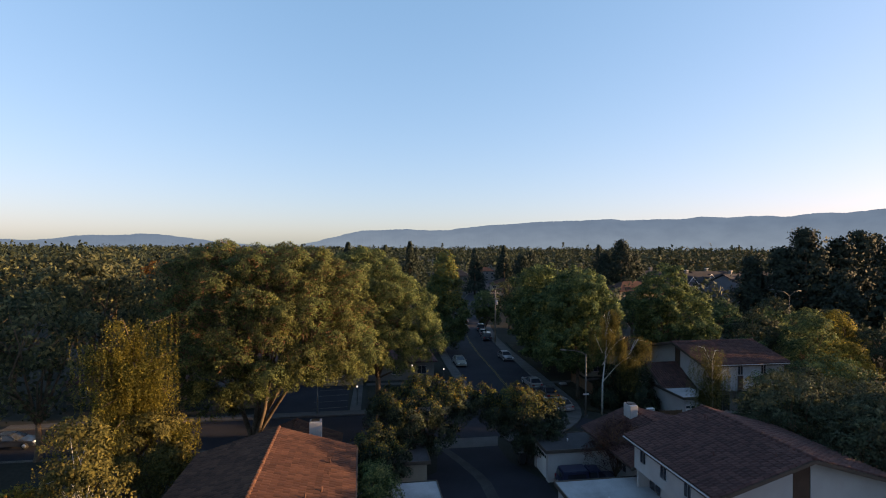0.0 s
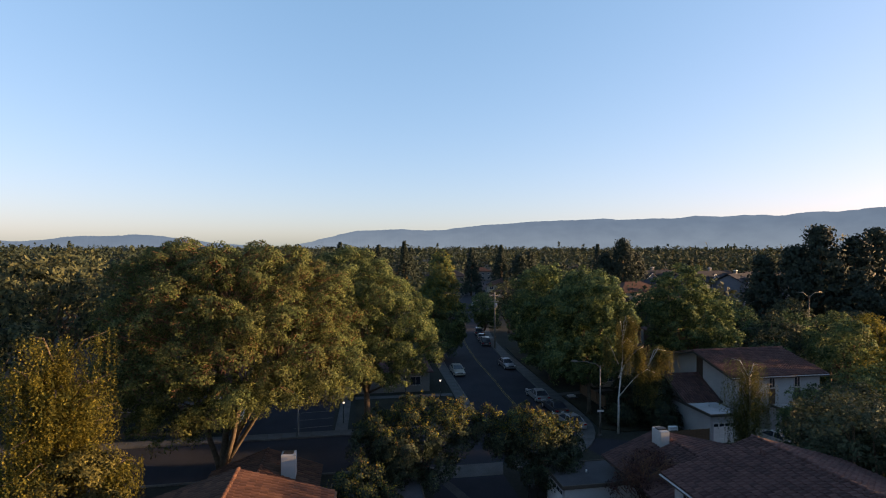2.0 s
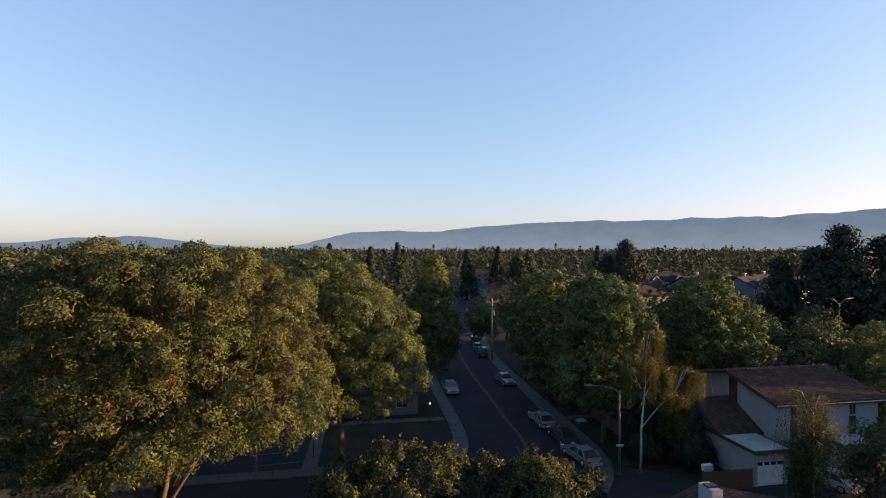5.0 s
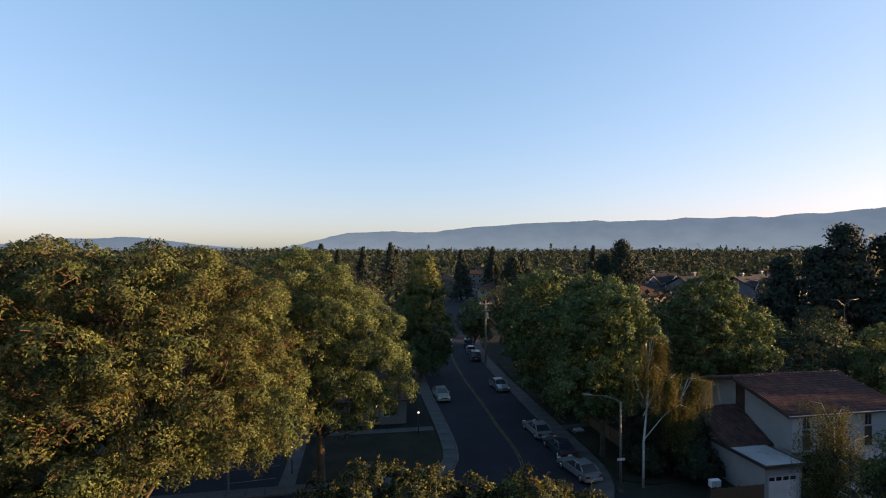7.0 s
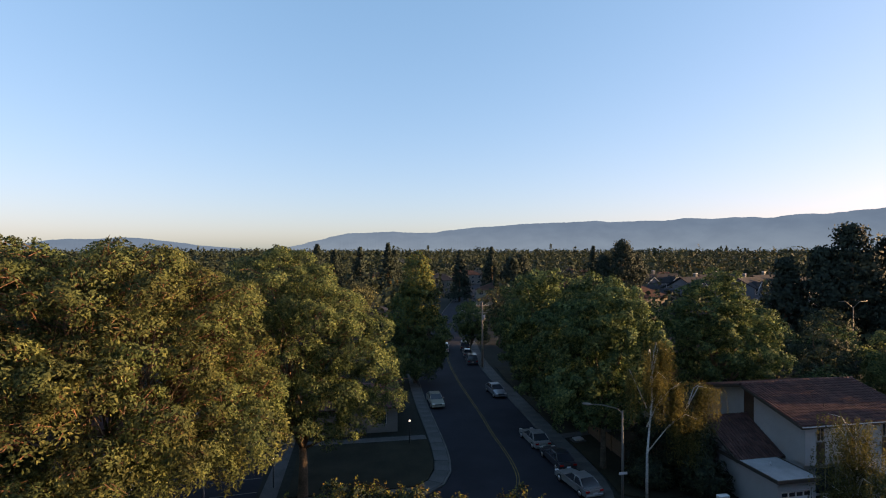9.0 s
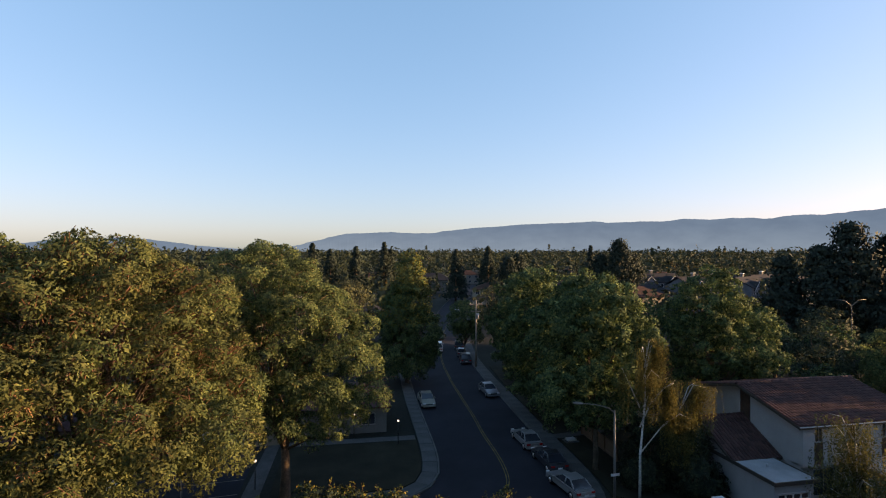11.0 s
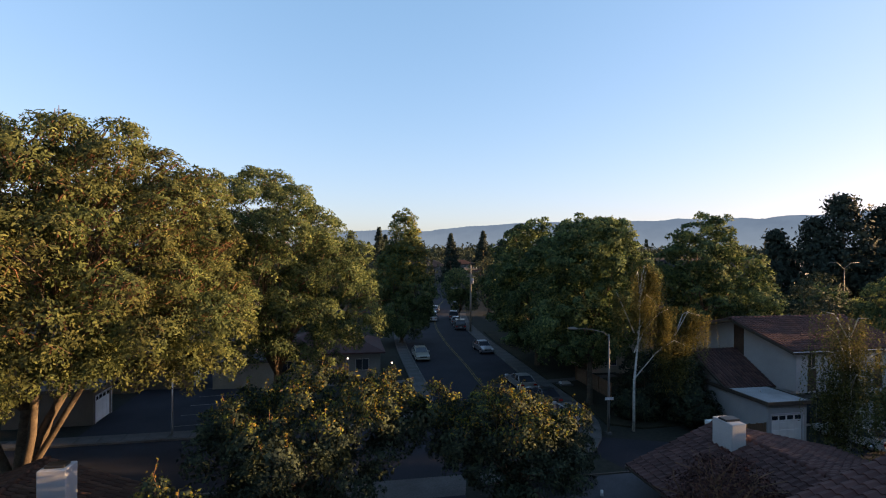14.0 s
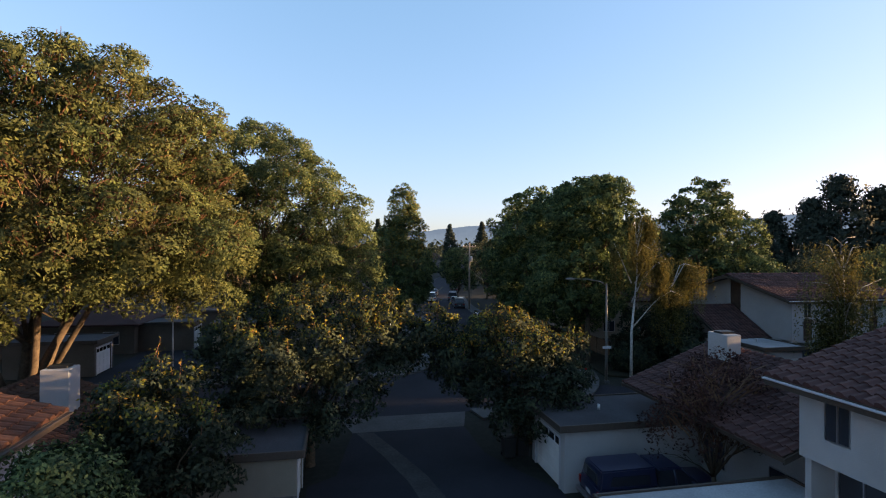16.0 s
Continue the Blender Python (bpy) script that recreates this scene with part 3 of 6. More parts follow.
YELLOW = [(15.5, 56.8), (17.4, 58.6), (18.9, 60.6), (20.0, 63.0), (20.5, 66), (20.7, 69.5), (20.8, 74), (21.2, 80), (21.5, 88), (22, 98), (23.6, 114), (27.8, 136), (34, 158)]
yl = smooth_line(YELLOW, 0.8)
for k, d in enumerate((-0.11, 0.11)):
    o1, o2 = offset_line(yl, d - 0.04), offset_line(yl, d + 0.04)
    flat_sheet("road_marking", [(p.x, p.y) for p in o1] + [(p.x, p.y) for p in reversed(o2)], 0.013, M["paintline"], "worn yellow double centre line", "road marking")
for k in range(9):
    yy = 64 + k * 2.7
    flat_sheet("bay_marking", [(-6.2, yy), (-2.0, yy + 0.4), (-2.0, yy + 0.5), (-6.2, yy + 0.1)], 0.02, M["whiteline"], "worn white parking bay line", "road marking")

# ---- houses ----


def tile_shape(w, ln):
    prof = [(-0.5, 0.0), (-0.42, 0.06), (-0.22, 0.098), (0.04, 0.092), (0.22, 0.04), (0.5, 0.004)]
    vs = [(w * a, 0.0, h + 0.05) for a, h in prof] + [(w * a, ln * 1.12, h) for a, h in prof] + [(-w * 0.5, 0, 0.0), (w * 0.5, 0, 0.0)]
    n = len(prof)
    fs = [(i, i + 1, n + i + 1, n + i) for i in range(n - 1)] + [(2 * n, 2 * n + 1) + tuple(range(n - 1, -1, -1))]
    return vs, fs


def roof_slope(house, name, m, length, run, material, rng, singles=0, w=0.31, ln=0.40):
    """A tiled slope: m maps (along the eave, up the slope, out) into the house; deck, then tiles."""
    deck = box(0, length, -0.02, run, -0.16, 0.0)
    bmesh.ops.transform(deck, matrix=m, verts=deck.verts)
    slope = part(name, deck, M["fascia"], house, "clay tile roof slope")
    nu, nv = int(length / w), int(run / ln)
    tv, tf = tile_shape(length / nu, run / nv)
    shared = mesh_from("tile", tv, tf, material)
    vs, fs, k = [], [], 0
    # single tiles lie in a block in the middle of the slope, the joined rest round it
    cu, cv = nu / 2, nv / 2
    order = sorted(((abs(i - cu) / nu + abs(j - cv) / nv, i, j) for i in range(nu) for j in range(nv)))
    for d, i, j in order:
        at = m @ Matrix.Translation(((i + 0.5) * length / nu + rng.normal() * 0.006, j * run / nv + rng.normal() * 0.008, 0.004)) @ Matrix.Rotation(rng.normal() * 0.012, 4, "Z")
        if k < singles:
            ob = part("roof_tile", shared, None, slope)
            ob.matrix_local = at
        else:
            o = len(vs)
            vs += [tuple(at @ Vector(v)) for v in tv]
            fs += [tuple(q + o for q in f) for f in tf]
        k += 1
    if vs:
        tagged(part("roof_tiles", mesh_from("roof_tiles", vs, fs, material), None, slope), kind="stuff")
    return slope


def ridge_caps(house, a, b, material):
    a, b = Vector(a), Vector(b)
    n = max(1, int((b - a).length / 0.42))
    d = (b - a) / n
    for i in range(n):
        p, q = a + d * i, a + d * (i + 1.12)
        part("ridge_tile", tube([p + Vector((0, 0, 0.03)), q], [0.15, 0.12], 8, material, "ridge_tile"), None, house)


def window(house, x, y0, y1, z0, z1, side, depth=0.07, curtain=False, axis="x"):
    """A sliding window in a wall that faces side along x or y: frame, two panes, mullion."""
    def b(d0, d1, a0, a1, h0, h1):
        lo, hi = sorted((x + side * d0, x + side * d1))
        return box(lo, hi, a0, a1, h0, h1) if axis == "x" else box(a0, a1, lo, hi, h0, h1)
    fr = bmesh.new()
    t = 0.035
    lo, hi = sorted((x + side * 0.015, x - side * depth))
    for a0, a1, h0, h1 in ((y0, y1, z0, z0 + t), (y0, y1, z1 - t, z1), (y0, y0 + t, z0 + t, z1 - t), (y1 - t, y1, z0 + t, z1 - t), ((y0 + y1) / 2 - t / 2, (y0 + y1) / 2 + t / 2, z0 + t, z1 - t)):
        add_box(fr, lo, hi, a0, a1, h0, h1) if axis == "x" else add_box(fr, a0, a1, lo, hi, h0, h1)
    w = part("window", fr, M["rim"], house, "aluminium sliding window")
    mid = (y0 + y1) / 2
    part("pane", b(-0.03, -0.05, y0 + t, mid - t / 2, z0 + t, z1 - t), M["glass"], w)
    part("pane", b(-0.005, -0.025, mid + t / 2, y1 - t, z0 + t, z1 - t), M["glass"], w)
    return w


def wall_with_holes(x0, x1, axis, at, thick, z0, z1, holes):
    """A wall from x0 to x1 along an axis with rectangular holes (a0, a1, h0, h1) through it."""
    bm = bmesh.new()
    cuts = sorted({x0, x1, *[h[0] for h in holes], *[h[1] for h in holes]})
    for a, b in zip(cuts, cuts[1:]):
        col = sorted((h[2], h[3]) for h in holes if h[0] <= a + 1e-6 and h[1] >= b - 1e-6)
        z = z0
        for h0, h1 in col + [(z1, z1)]:
            if h0 > z + 1e-6:
                if axis == "y":
                    add_box(bm, min(at, at + thick), max(at, at + thick), a, b, z, h0)
                else:
                    add_box(bm, a, b, min(at, at + thick), max(at, at + thick), z, h0)
            z = h1
    bmesh.ops.remove_doubles(bm, verts=bm.verts, dist=0.0005)
    return bm


def townhouse(m, sx, y0, y1, wing, label, group, tile, seed, singles=0, hw=5.9, eave=6.25, ridge=7.9, chimney_at=None, panels=False, floor=3.05,
              doors=None, wing_gap=0.0, wing_ridge=(0.0, 5.2), wing_eave=(4.1, 3.0), wing_half=3.6, gutter="gutter"):
    """A two-storey gabled house: the ridge runs along local y at x = 0, the long front faces -x (or +x with sx = -1);
    a one-storey wing goes on from y1 by wing metres."""
    rng = np.random.default_rng(seed)
    h = thing("house", m, label, "house", group)
    X = lambda a, b: tuple(sorted((sx * a, sx * b)))
    rise = (ridge - eave) / (hw + 0.45)
    top = lambda x: ridge - 0.18 - rise * abs(x)
    wz = top(hw) - 0.02
    L = y1 - y0
    wins = [(y0 + L * f - 0.36, y0 + L * f + 0.36, eave - 1.4, eave - 0.22) for f in (0.27, 0.57, 0.865)]
    # front: the upper storey stands out over the lower one
    part("front_wall", wall_with_holes(y0, y1, "y", -sx * hw, sx * 0.2, floor, wz, wins), M["stucco"], h, "off-white stucco upper wall")
    for a0, a1, h0, h1 in wins:
        window(h, -sx * hw, a0, a1, h0, h1, -sx)
        if panels:
            part("shutter_panel", box(*X(-hw - 0.012, -hw - 0.03), a0 - 0.02, a1 + 0.02, 3.1, h0 - 0.09), M["brownwood"], h, "dark brown panel below the window")
    lows = doors or [(y0 + L * f - 1.0, y0 + L * f + 1.0, 0.15, 2.25) for f in (0.25, 0.72)]
    part("lower_wall", wall_with_holes(y0 + 0.2, y1 - 0.2, "y", -sx * (hw - 1.0), sx * 0.2, 0.0, floor, lows), M["stucco"], h)
    for a0, a1, h0, h1 in lows:
        window(h, -sx * (hw - 1.0), a0, a1, h0, h1, -sx)
    part("soffit", box(*X(-hw, -hw + 1.0), y0, y1, floor - 0.1, floor), M["stucco"], h)
    part("rear_wall", box(*X(hw - 0.2, hw), y0, y1, 0.0, wz), M["stucco"], h)
    # gable ends: white stucco either side of a dark panel that stands 4 cm back
    for ya, yb in ((y0, y0 + 0.2), (y1 - 0.2, y1)):
        for a, b in ((-hw + 0.2, -0.75), (0.45, hw - 0.2)):
            prof = [(sx * a, 0.0), (sx * b, 0.0), (sx * b, top(b)), (sx * a, top(a))]
            part("gable_wall", prism(prof, "y", ya, yb), M["stucco"], h)
        prof = [(sx * -0.75, 0.0), (sx * 0.45, 0.0), (sx * 0.45, top(0.45)), (0.0, top(0)), (sx * -0.75, top(0.75))]
        part("gable_panel", prism(prof, "y", ya + 0.04, yb - 0.04), M["brownwood"], h, "dark brown vertical siding panel")
    run = math.hypot(hw + 0.45, ridge - eave)
    ang = math.atan2(ridge - eave, hw + 0.45)
    R0, R1 = y0 - 0.75, y1 + 0.75
    for s in (-1, 1):
        # along, up the slope, out
        up = Vector((-s * math.cos(ang), 0, math.sin(ang)))
        out = Vector((s * math.sin(ang), 0, math.cos(ang)))
        al = up.cross(out)
        org = Vector((s * (hw + 0.45), R0 if al.y > 0 else R1, eave))
        mm = Matrix((Vector((al.x, up.x, out.x)), Vector((al.y, up.y, out.y)), Vector((al.z, up.z, out.z)))).to_4x4()
        mm.translation = org
        roof_slope(h, "roof", mm, R1 - R0, run, tile, rng, singles if s == -sx else 0)
        g = bmesh.new()
        add_box(g, min(s * (hw + 0.45), s * (hw + 0.57)), max(s * (hw + 0.45), s * (hw + 0.57)), R0, R1, eave - 0.085, eave - 0.03, 0.015)
        part("gutter", g, M[gutter], h, "thin painted gutter")
        part("eave_board", box(min(s * (hw + 0.40), s * (hw + 0.446)), max(s * (hw + 0.40), s * (hw + 0.446)), R0, R1, eave - 0.26, eave - 0.06), M["fascia"], h)
    ridge_caps(h, (0, R0, ridge + 0.03), (0, R1, ridge + 0.03), tile)
    for yy in (R0 - 0.03, R1 - 0.03):
        for s in (-1, 1):
            prof = [(0, ridge - 0.02), (s * (hw + 0.45), eave - 0.02), (s * (hw + 0.45), eave - 0.22), (0, ridge - 0.24)]
            part("barge_board", prism(prof, "y", yy, yy + 0.06), M["fascia"], h)
    for k in range(5):
        px, py = sx * rng.uniform(-4.2, -0.8), rng.uniform(y0 + 0.5, y1 - 0.5)
        pz = ridge - rise * abs(px)
        part("vent_pipe", tube([(px, py, pz - 0.1), (px, py, pz + 0.38)], [0.055, 0.055], 8, tile, "vent_pipe"), None, h)
    # wing
    if wing:
        w0, wy1, (ww, we) = y1 + wing_gap, y1 + wing, wing_eave
        rx, wr = wing_ridge
        wz1 = wr - 0.2 - (wr - we) / ww * wing_half - 0.05
        part("wing_wall", wall_with_holes(w0 if wing_gap else y1, wy1, "y", -sx * wing_half, sx * 0.2, 0, wz1, [(w0 + 1.2, w0 + 2.7, 0.9, 2.1), (wy1 - 3.2, wy1 - 1.9, 0.9, 2.1)]), M["stucco"], h)
        window(h, -sx * wing_half, w0 + 1.2, w0 + 2.7, 0.9, 2.1, -sx)
        window(h, -sx * wing_half, wy1 - 3.2, wy1 - 1.9, 0.9, 2.1, -sx)
        part("wing_wall", box(*X(wing_half - 0.2, wing_half), w0, wy1, 0, wz1), M["stucco"], h)
        prof = [(sx * -(wing_half - 0.2), 0), (sx * (wing_half - 0.2), 0), (sx * (wing_half - 0.2), wz1), (sx * rx, wr - 0.3), (sx * -(wing_half - 0.2), wz1)]
        part("wing_gable", prism(prof, "y", wy1 - 0.2, wy1 - 0.003), M["stucco"], h)
        if wing_gap:
            part("wing_gable", prism(prof, "y", w0 + 0.003, w0 + 0.2), M["stucco"], h)
            part("link_wall", box(*X(-2.8, -2.6), y1, w0, 0, 2.6), M["stucco"], h)
        near = 0.03 if not wing_gap else -0.35
        for s in (-1, 1):
            span = ww + s * -rx * sx
            wa = math.atan2(wr - we, span)
            up = Vector((-s * math.cos(wa), 0, math.sin(wa)))
            out = Vector((s * math.sin(wa), 0, math.cos(wa)))
            al = up.cross(out)
            org = Vector((s * ww, w0 + near if al.y > 0 else wy1 + 0.5, we))
            mm = Matrix((Vector((al.x, up.x, out.x)), Vector((al.y, up.y, out.y)), Vector((al.z, up.z, out.z)))).to_4x4()
            mm.translation = org
            roof_slope(h, "wing_roof", mm, wy1 + 0.5 - w0 - near, math.hypot(span, wr - we), tile, rng, 0)
        ridge_caps(h, (sx * rx, w0 + 0.05, wr + 0.03), (sx * rx, wy1 + 0.4, wr + 0.03), tile)
        for s in (-1, 1):
            prof = [(sx * rx, wr - 0.02), (s * ww, we - 0.02), (s * ww, we - 0.2), (sx * rx, wr - 0.22)]
            part("barge_board", prism(prof, "y", wy1 + 0.5, wy1 + 0.56), M["fascia"], h)
            if wing_gap:
                part("barge_board", prism(prof, "y", w0 - 0.41, w0 - 0.35), M["fascia"], h)
        if chimney_at:
            cx, cy, cw, cd, cz = chimney_at
            c = part("chimney", box(sx * cx - cw / 2, sx * cx + cw / 2, cy - cd / 2, cy + cd / 2, 3.2, cz, 0.03), M["stucco"], h, "white stucco chimney stack")
            part("chimney_cap", box(sx * cx - 0.35, sx * cx + 0.35, cy - 0.25, cy + 0.25, cz, cz + 0.1, 0.02), M["dark_metal"], c, "dark flat spark arrester")
    return h


def garage(m, w, ln, top, roofmat, wall, label, group):
    """A flat-roofed single garage: local x across, y back; the panelled door faces -y."""
    g = thing("garage", m, label, "garage", group)
    dw, dh = min(2.6, w - 0.6), 2.1
    d0, d1 = (w - dw) / 2, (w + dw) / 2
    part("front_wall", wall_with_holes(0, w, "x", 0, 0.18, 0, top - 0.05, [(d0, d1, 0, dh)]), wall, g)
    part("rear_wall", box(0, w, ln - 0.18, ln, 0, top - 0.05), wall, g)
    part("side_wall", box(0, 0.18, 0.18, ln - 0.18, 0, top - 0.05), wall, g)
    part("side_wall", box(w - 0.18, w, 0.18, ln - 0.18, 0, top - 0.05), wall, g)
    part("roof", box(-0.12, w + 0.12, -0.22, ln + 0.12, top - 0.05, top + 0.06), roofmat, g, "flat gravel roof")
    f = bmesh.new()
    for a in ((-0.2, w + 0.2, -0.3, -0.22), (-0.2, w + 0.2, ln + 0.12, ln + 0.2), (-0.2, -0.12, -0.22, ln + 0.12), (w + 0.12, w + 0.2, -0.22, ln + 0.12)):
        add_box(f, *a, top - 0.16, top + 0.13, 0.01)
    part("fascia", f, M["fascia"], g, "dark brown fascia board")
    door = part("door", box(d0, d1, 0.08, 0.12, 0.0, dh), M["door"], g, "white panelled up-and-over door")
    for r in range(4):
        for c in range(4):
            pw, ph = dw / 4, dh / 4
            x0, z0 = d0 + c * pw + 0.06, r * ph + 0.05
            if r == 3:
                part("door_pane", box(x0 + 0.02, x0 + pw - 0.14, 0.06, 0.085, z0 + 0.1, z0 + ph - 0.14), M["glass"], door)
            else:
                part("door_panel", box(x0, x0 + pw - 0.12, 0.062, 0.085, z0, z0 + ph - 0.1, 0.01), M["door"], door)
    t = bmesh.new()
    for a in ((d0 - 0.1, d0, 0, dh + 0.1), (d1, d1 + 0.1, 0, dh + 0.1), (d0, d1, dh, dh + 0.1)):
        add_box(t, a[0], a[1], -0.03, 0.0, a[2], a[3])
    part("door_trim", t, M["gutter"], g)
    part("roof_vent", tube([(w * 0.5, ln * 0.4, top), (w * 0.5, ln * 0.4, top + 0.3)], [0.07, 0.07], 8, M["pole"], "roof_vent"), None, g)
    return g


townhouse(pose(25.4, 0, 0), 1, 25.3, 33.7, 9.1, "two-storey off-white stucco house with brown clay tile roof", "townhouses of the court", M["tile_brown"], 1, 300,
          ridge=8.1, chimney_at=(-1.95, 41.3, 0.72, 1.2, 6.3), floor=4.25, doors=[(31.95, 33.4, 1.5, 3.8), (28.1, 29.6, 1.5, 3.8)], wing_gap=1.05, wing_ridge=(-1.2, 5.45), wing_eave=(5.75, 3.75), wing_half=3.3)
townhouse(pose(-0.4, 60.5, 0, 0, 0, 90), 1, -51.6, -41.1, 4.0, "two-storey off-white stucco house with dark tile roof behind a garage", "townhouses of the court", M["tile_brown"], 2, 0, panels=True)
townhouse(pose(-6.0, 0, 0), -1, 22.0, 36.15, 10.5, "two-storey house with sunlit terracotta tile roof", "townhouses of the court", M["tile"], 3, 300, 5.0, 5.55, 7.2,
          chimney_at=(-1.95, 43.8, 1.0, 0.9, 5.3), gutter="fascia", wing_ridge=(0.0, 4.4), wing_eave=(4.1, 2.85))
garage(pose(15.65, 44.5, 0, 0, 0, -90), 3.6, 6.2, 2.7, M["greyroof"], M["stucco"], "white single garage with grey flat roof", "garages of the court")
garage(pose(14.2, 35.0, 0, 0, 0, -90), 6.0, 6.2, 2.7, M["flatroof"], M["stucco"], "white garage with pale flat gravel roof", "garages of the court")
garage(pose(36.35, 52.7, 0), 3.3, 6.0, 3.0, M["flatroof"], M["stucco"], "white single garage with pale flat roof and fence", "garages of the court")
garage(pose(45.2, 50.9, 0), 4.6, 4.0, 3.0, M["flatroof"], M["stucco"], "white garage with pale flat roof beside a house", "garages of the court")
garage(pose(5.1, 40.4, 0, 0, 0, 90), 3.4, 6.0, 2.65, M["greyroof"], M["tan"], "cream garage with grey flat roof", "garages of the court")
garage(pose(5.1, 30.4, 0, 0, 0, 90), 6.2, 6.0, 2.65, M["flatroof"], M["tan"], "cream garage with pale flat roof", "garages of the court")


def fence(x0, y0, x1, y1, height, label="weathered brown wooden board fence"):
    L = math.hypot(x1 - x0, y1 - y0)
    f = thing("fence", pose(x0, y0, 0, 0, 0, math.degrees(math.atan2(y1 - y0, x1 - x0))), label, "fence", "wooden fences")
    n = int(L / 0.16)
    boards = [mesh_from("board", *_box_arrays(0.15, 0.02, height + d), M["fence"]) for d in (-0.02, 0.0, 0.03)]
    for i in range(n):
        b = part("board", boards[random.randrange(3)], None, f)
        b.location = (i * L / n, 0, 0)
    for k in range(int(L / 2.4) + 1):
        part("post", box(k * 2.4 - 0.05, k * 2.4 + 0.05, 0.03, 0.13, 0, height + 0.05), M["fence"], f)
    for z in (0.35, height - 0.3):
        part("rail", box(0, L, 0.022, 0.06, z, z + 0.09), M["fence"], f)
    return f


def _box_arrays(w, d, hgt):
    v = [(x, y, z) for z in (0, hgt) for x, y in ((0, 0), (w, 0), (w, d), (0, d))]
    return v, [(3, 2, 1, 0), (4, 5, 6, 7), (0, 1, 5, 4), (1, 2, 6, 5), (2, 3, 7, 6), (3, 0, 4, 7)]


fence(31.5, 52.5, 36.1, 52.5, 1.7)
fence(19.7, 35.9, 22.2, 36.0, 1.6)
fence(16.2, 46.2, 21.2, 46.6, 1.5, "dark wooden board fence behind a garage")
fence(31.0, 64.5, 31.0, 72.0, 1.6)


def low_house(x, y, w, d, h, rise, rot, wall, roof, label, group="houses beyond the street", storeys=1, doors=0, over=0.5):
    """A plain one or two-storey house with a hipped tile roof; the long front faces local -y."""
    o = thing("house", pose(x, y, 0, 0, 0, rot), label, "house", group)
    wins = []
    n = max(2, int(w / 3.6))
    for s in range(storeys):
        for i in range(n):
            c = -w / 2 + w * (i + 0.5) / n
            wins.append((c - 0.7, c + 0.7, s * 2.7 + 0.9, s * 2.7 + 2.1))
    part("front_wall", wall_with_holes(-w / 2, w / 2, "x", -d / 2, 0.2, 0, h, wins), wall, o)
    for a0, a1, h0, h1 in wins:
        window(o, -d / 2, a0, a1, h0, h1, -1, axis="y")
    part("rear_wall", box(-w / 2, w / 2, d / 2 - 0.2, d / 2, 0, h), wall, o)
    part("side_wall", box(-w / 2, -w / 2 + 0.2, -d / 2 + 0.2, d / 2 - 0.2, 0, h), wall, o)
    part("side_wall", box(w / 2 - 0.2, w / 2, -d / 2 + 0.2, d / 2 - 0.2, 0, h), wall, o)
    a, b, k = w / 2 + over, d / 2 + over, min(w, d) / 2 + over
    bm = bmesh.new()
    lo = [bm.verts.new(p) for p in ((-a, -b, h), (a, -b, h), (a, b, h), (-a, b, h))]
    ed = [bm.verts.new((v.co.x, v.co.y, h + 0.15)) for v in lo]
    r0, r1 = ((-(a - k), 0), (a - k, 0)) if w >= d else ((0, -(b - k)), (0, b - k))
    t0, t1 = bm.verts.new((*r0, h + 0.15 + rise)), bm.verts.new((*r1, h + 0.15 + rise))
    bm.faces.new(lo[::-1])
    for i in range(4):
        bm.faces.new((lo[i], lo[(i + 1) % 4], ed[(i + 1) % 4], ed[i]))
    if w >= d:
        for f in ((ed[0], ed[1], t1, t0), (ed[1], ed[2], t1), (ed[2], ed[3], t0, t1), (ed[3], ed[0], t0)):
            bm.faces.new(f)
    else:
        for f in ((ed[0], ed[1], t0), (ed[1], ed[2], t1, t0), (ed[2], ed[3], t1), (ed[3], ed[0], t0, t1)):
            bm.faces.new(f)
    bmesh.ops.recalc_face_normals(bm, faces=bm.faces)
    part("roof", bm, roof, o)
    return o


low_house(5.0, 80.5, 11.5, 8.0, 2.7, 1.7, 0, M["farwall"], M["tile_brown"], "single-storey cream house with low brown roof beside the lawn")
low_house(-16.5, 78.0, 8.0, 7.0, 2.7, 1.6, 0, M["brownstucco"], M["tile_brown"], "single-storey brown house with tile roof behind trees")
low_house(-30.0, 74.0, 14.0, 8.0, 2.7, 1.8, 0, M["brownstucco"], M["tile_brown"], "single-storey brown house with tile roof behind trees")
low_house(60.5, 93.5, 10.0, 8.0, 4.2, 2.2, -12, M["brownwood"], M["tile_brown"], "dark brown house with tile roof between trees")
low_house(38.5, 80.0, 9.0, 12.0, 4.2, 2.4, 0, M["tan"], M["tile_brown"], "house with brown tile roof behind street trees", storeys=1)
for gx, gy in ((-13.0, 65.5), (-8.5, 75.5), (-4.5, 85.0)):
    garage(pose(gx + 0.9, gy, 0, 0, 0, 90), 3.4, 6.2, 2.7, M["greyroof"], M["brownstucco"], "brown garage with white panelled door", "garages of the parking court")
garage(pose(-5.6, 78.2, 0, 0, 0, -90), 3.6, 5.6, 2.6, M["greyroof"], M["tan"], "cream garage beside the parking court", "garages of the parking court")

# ---- hills and distance ----


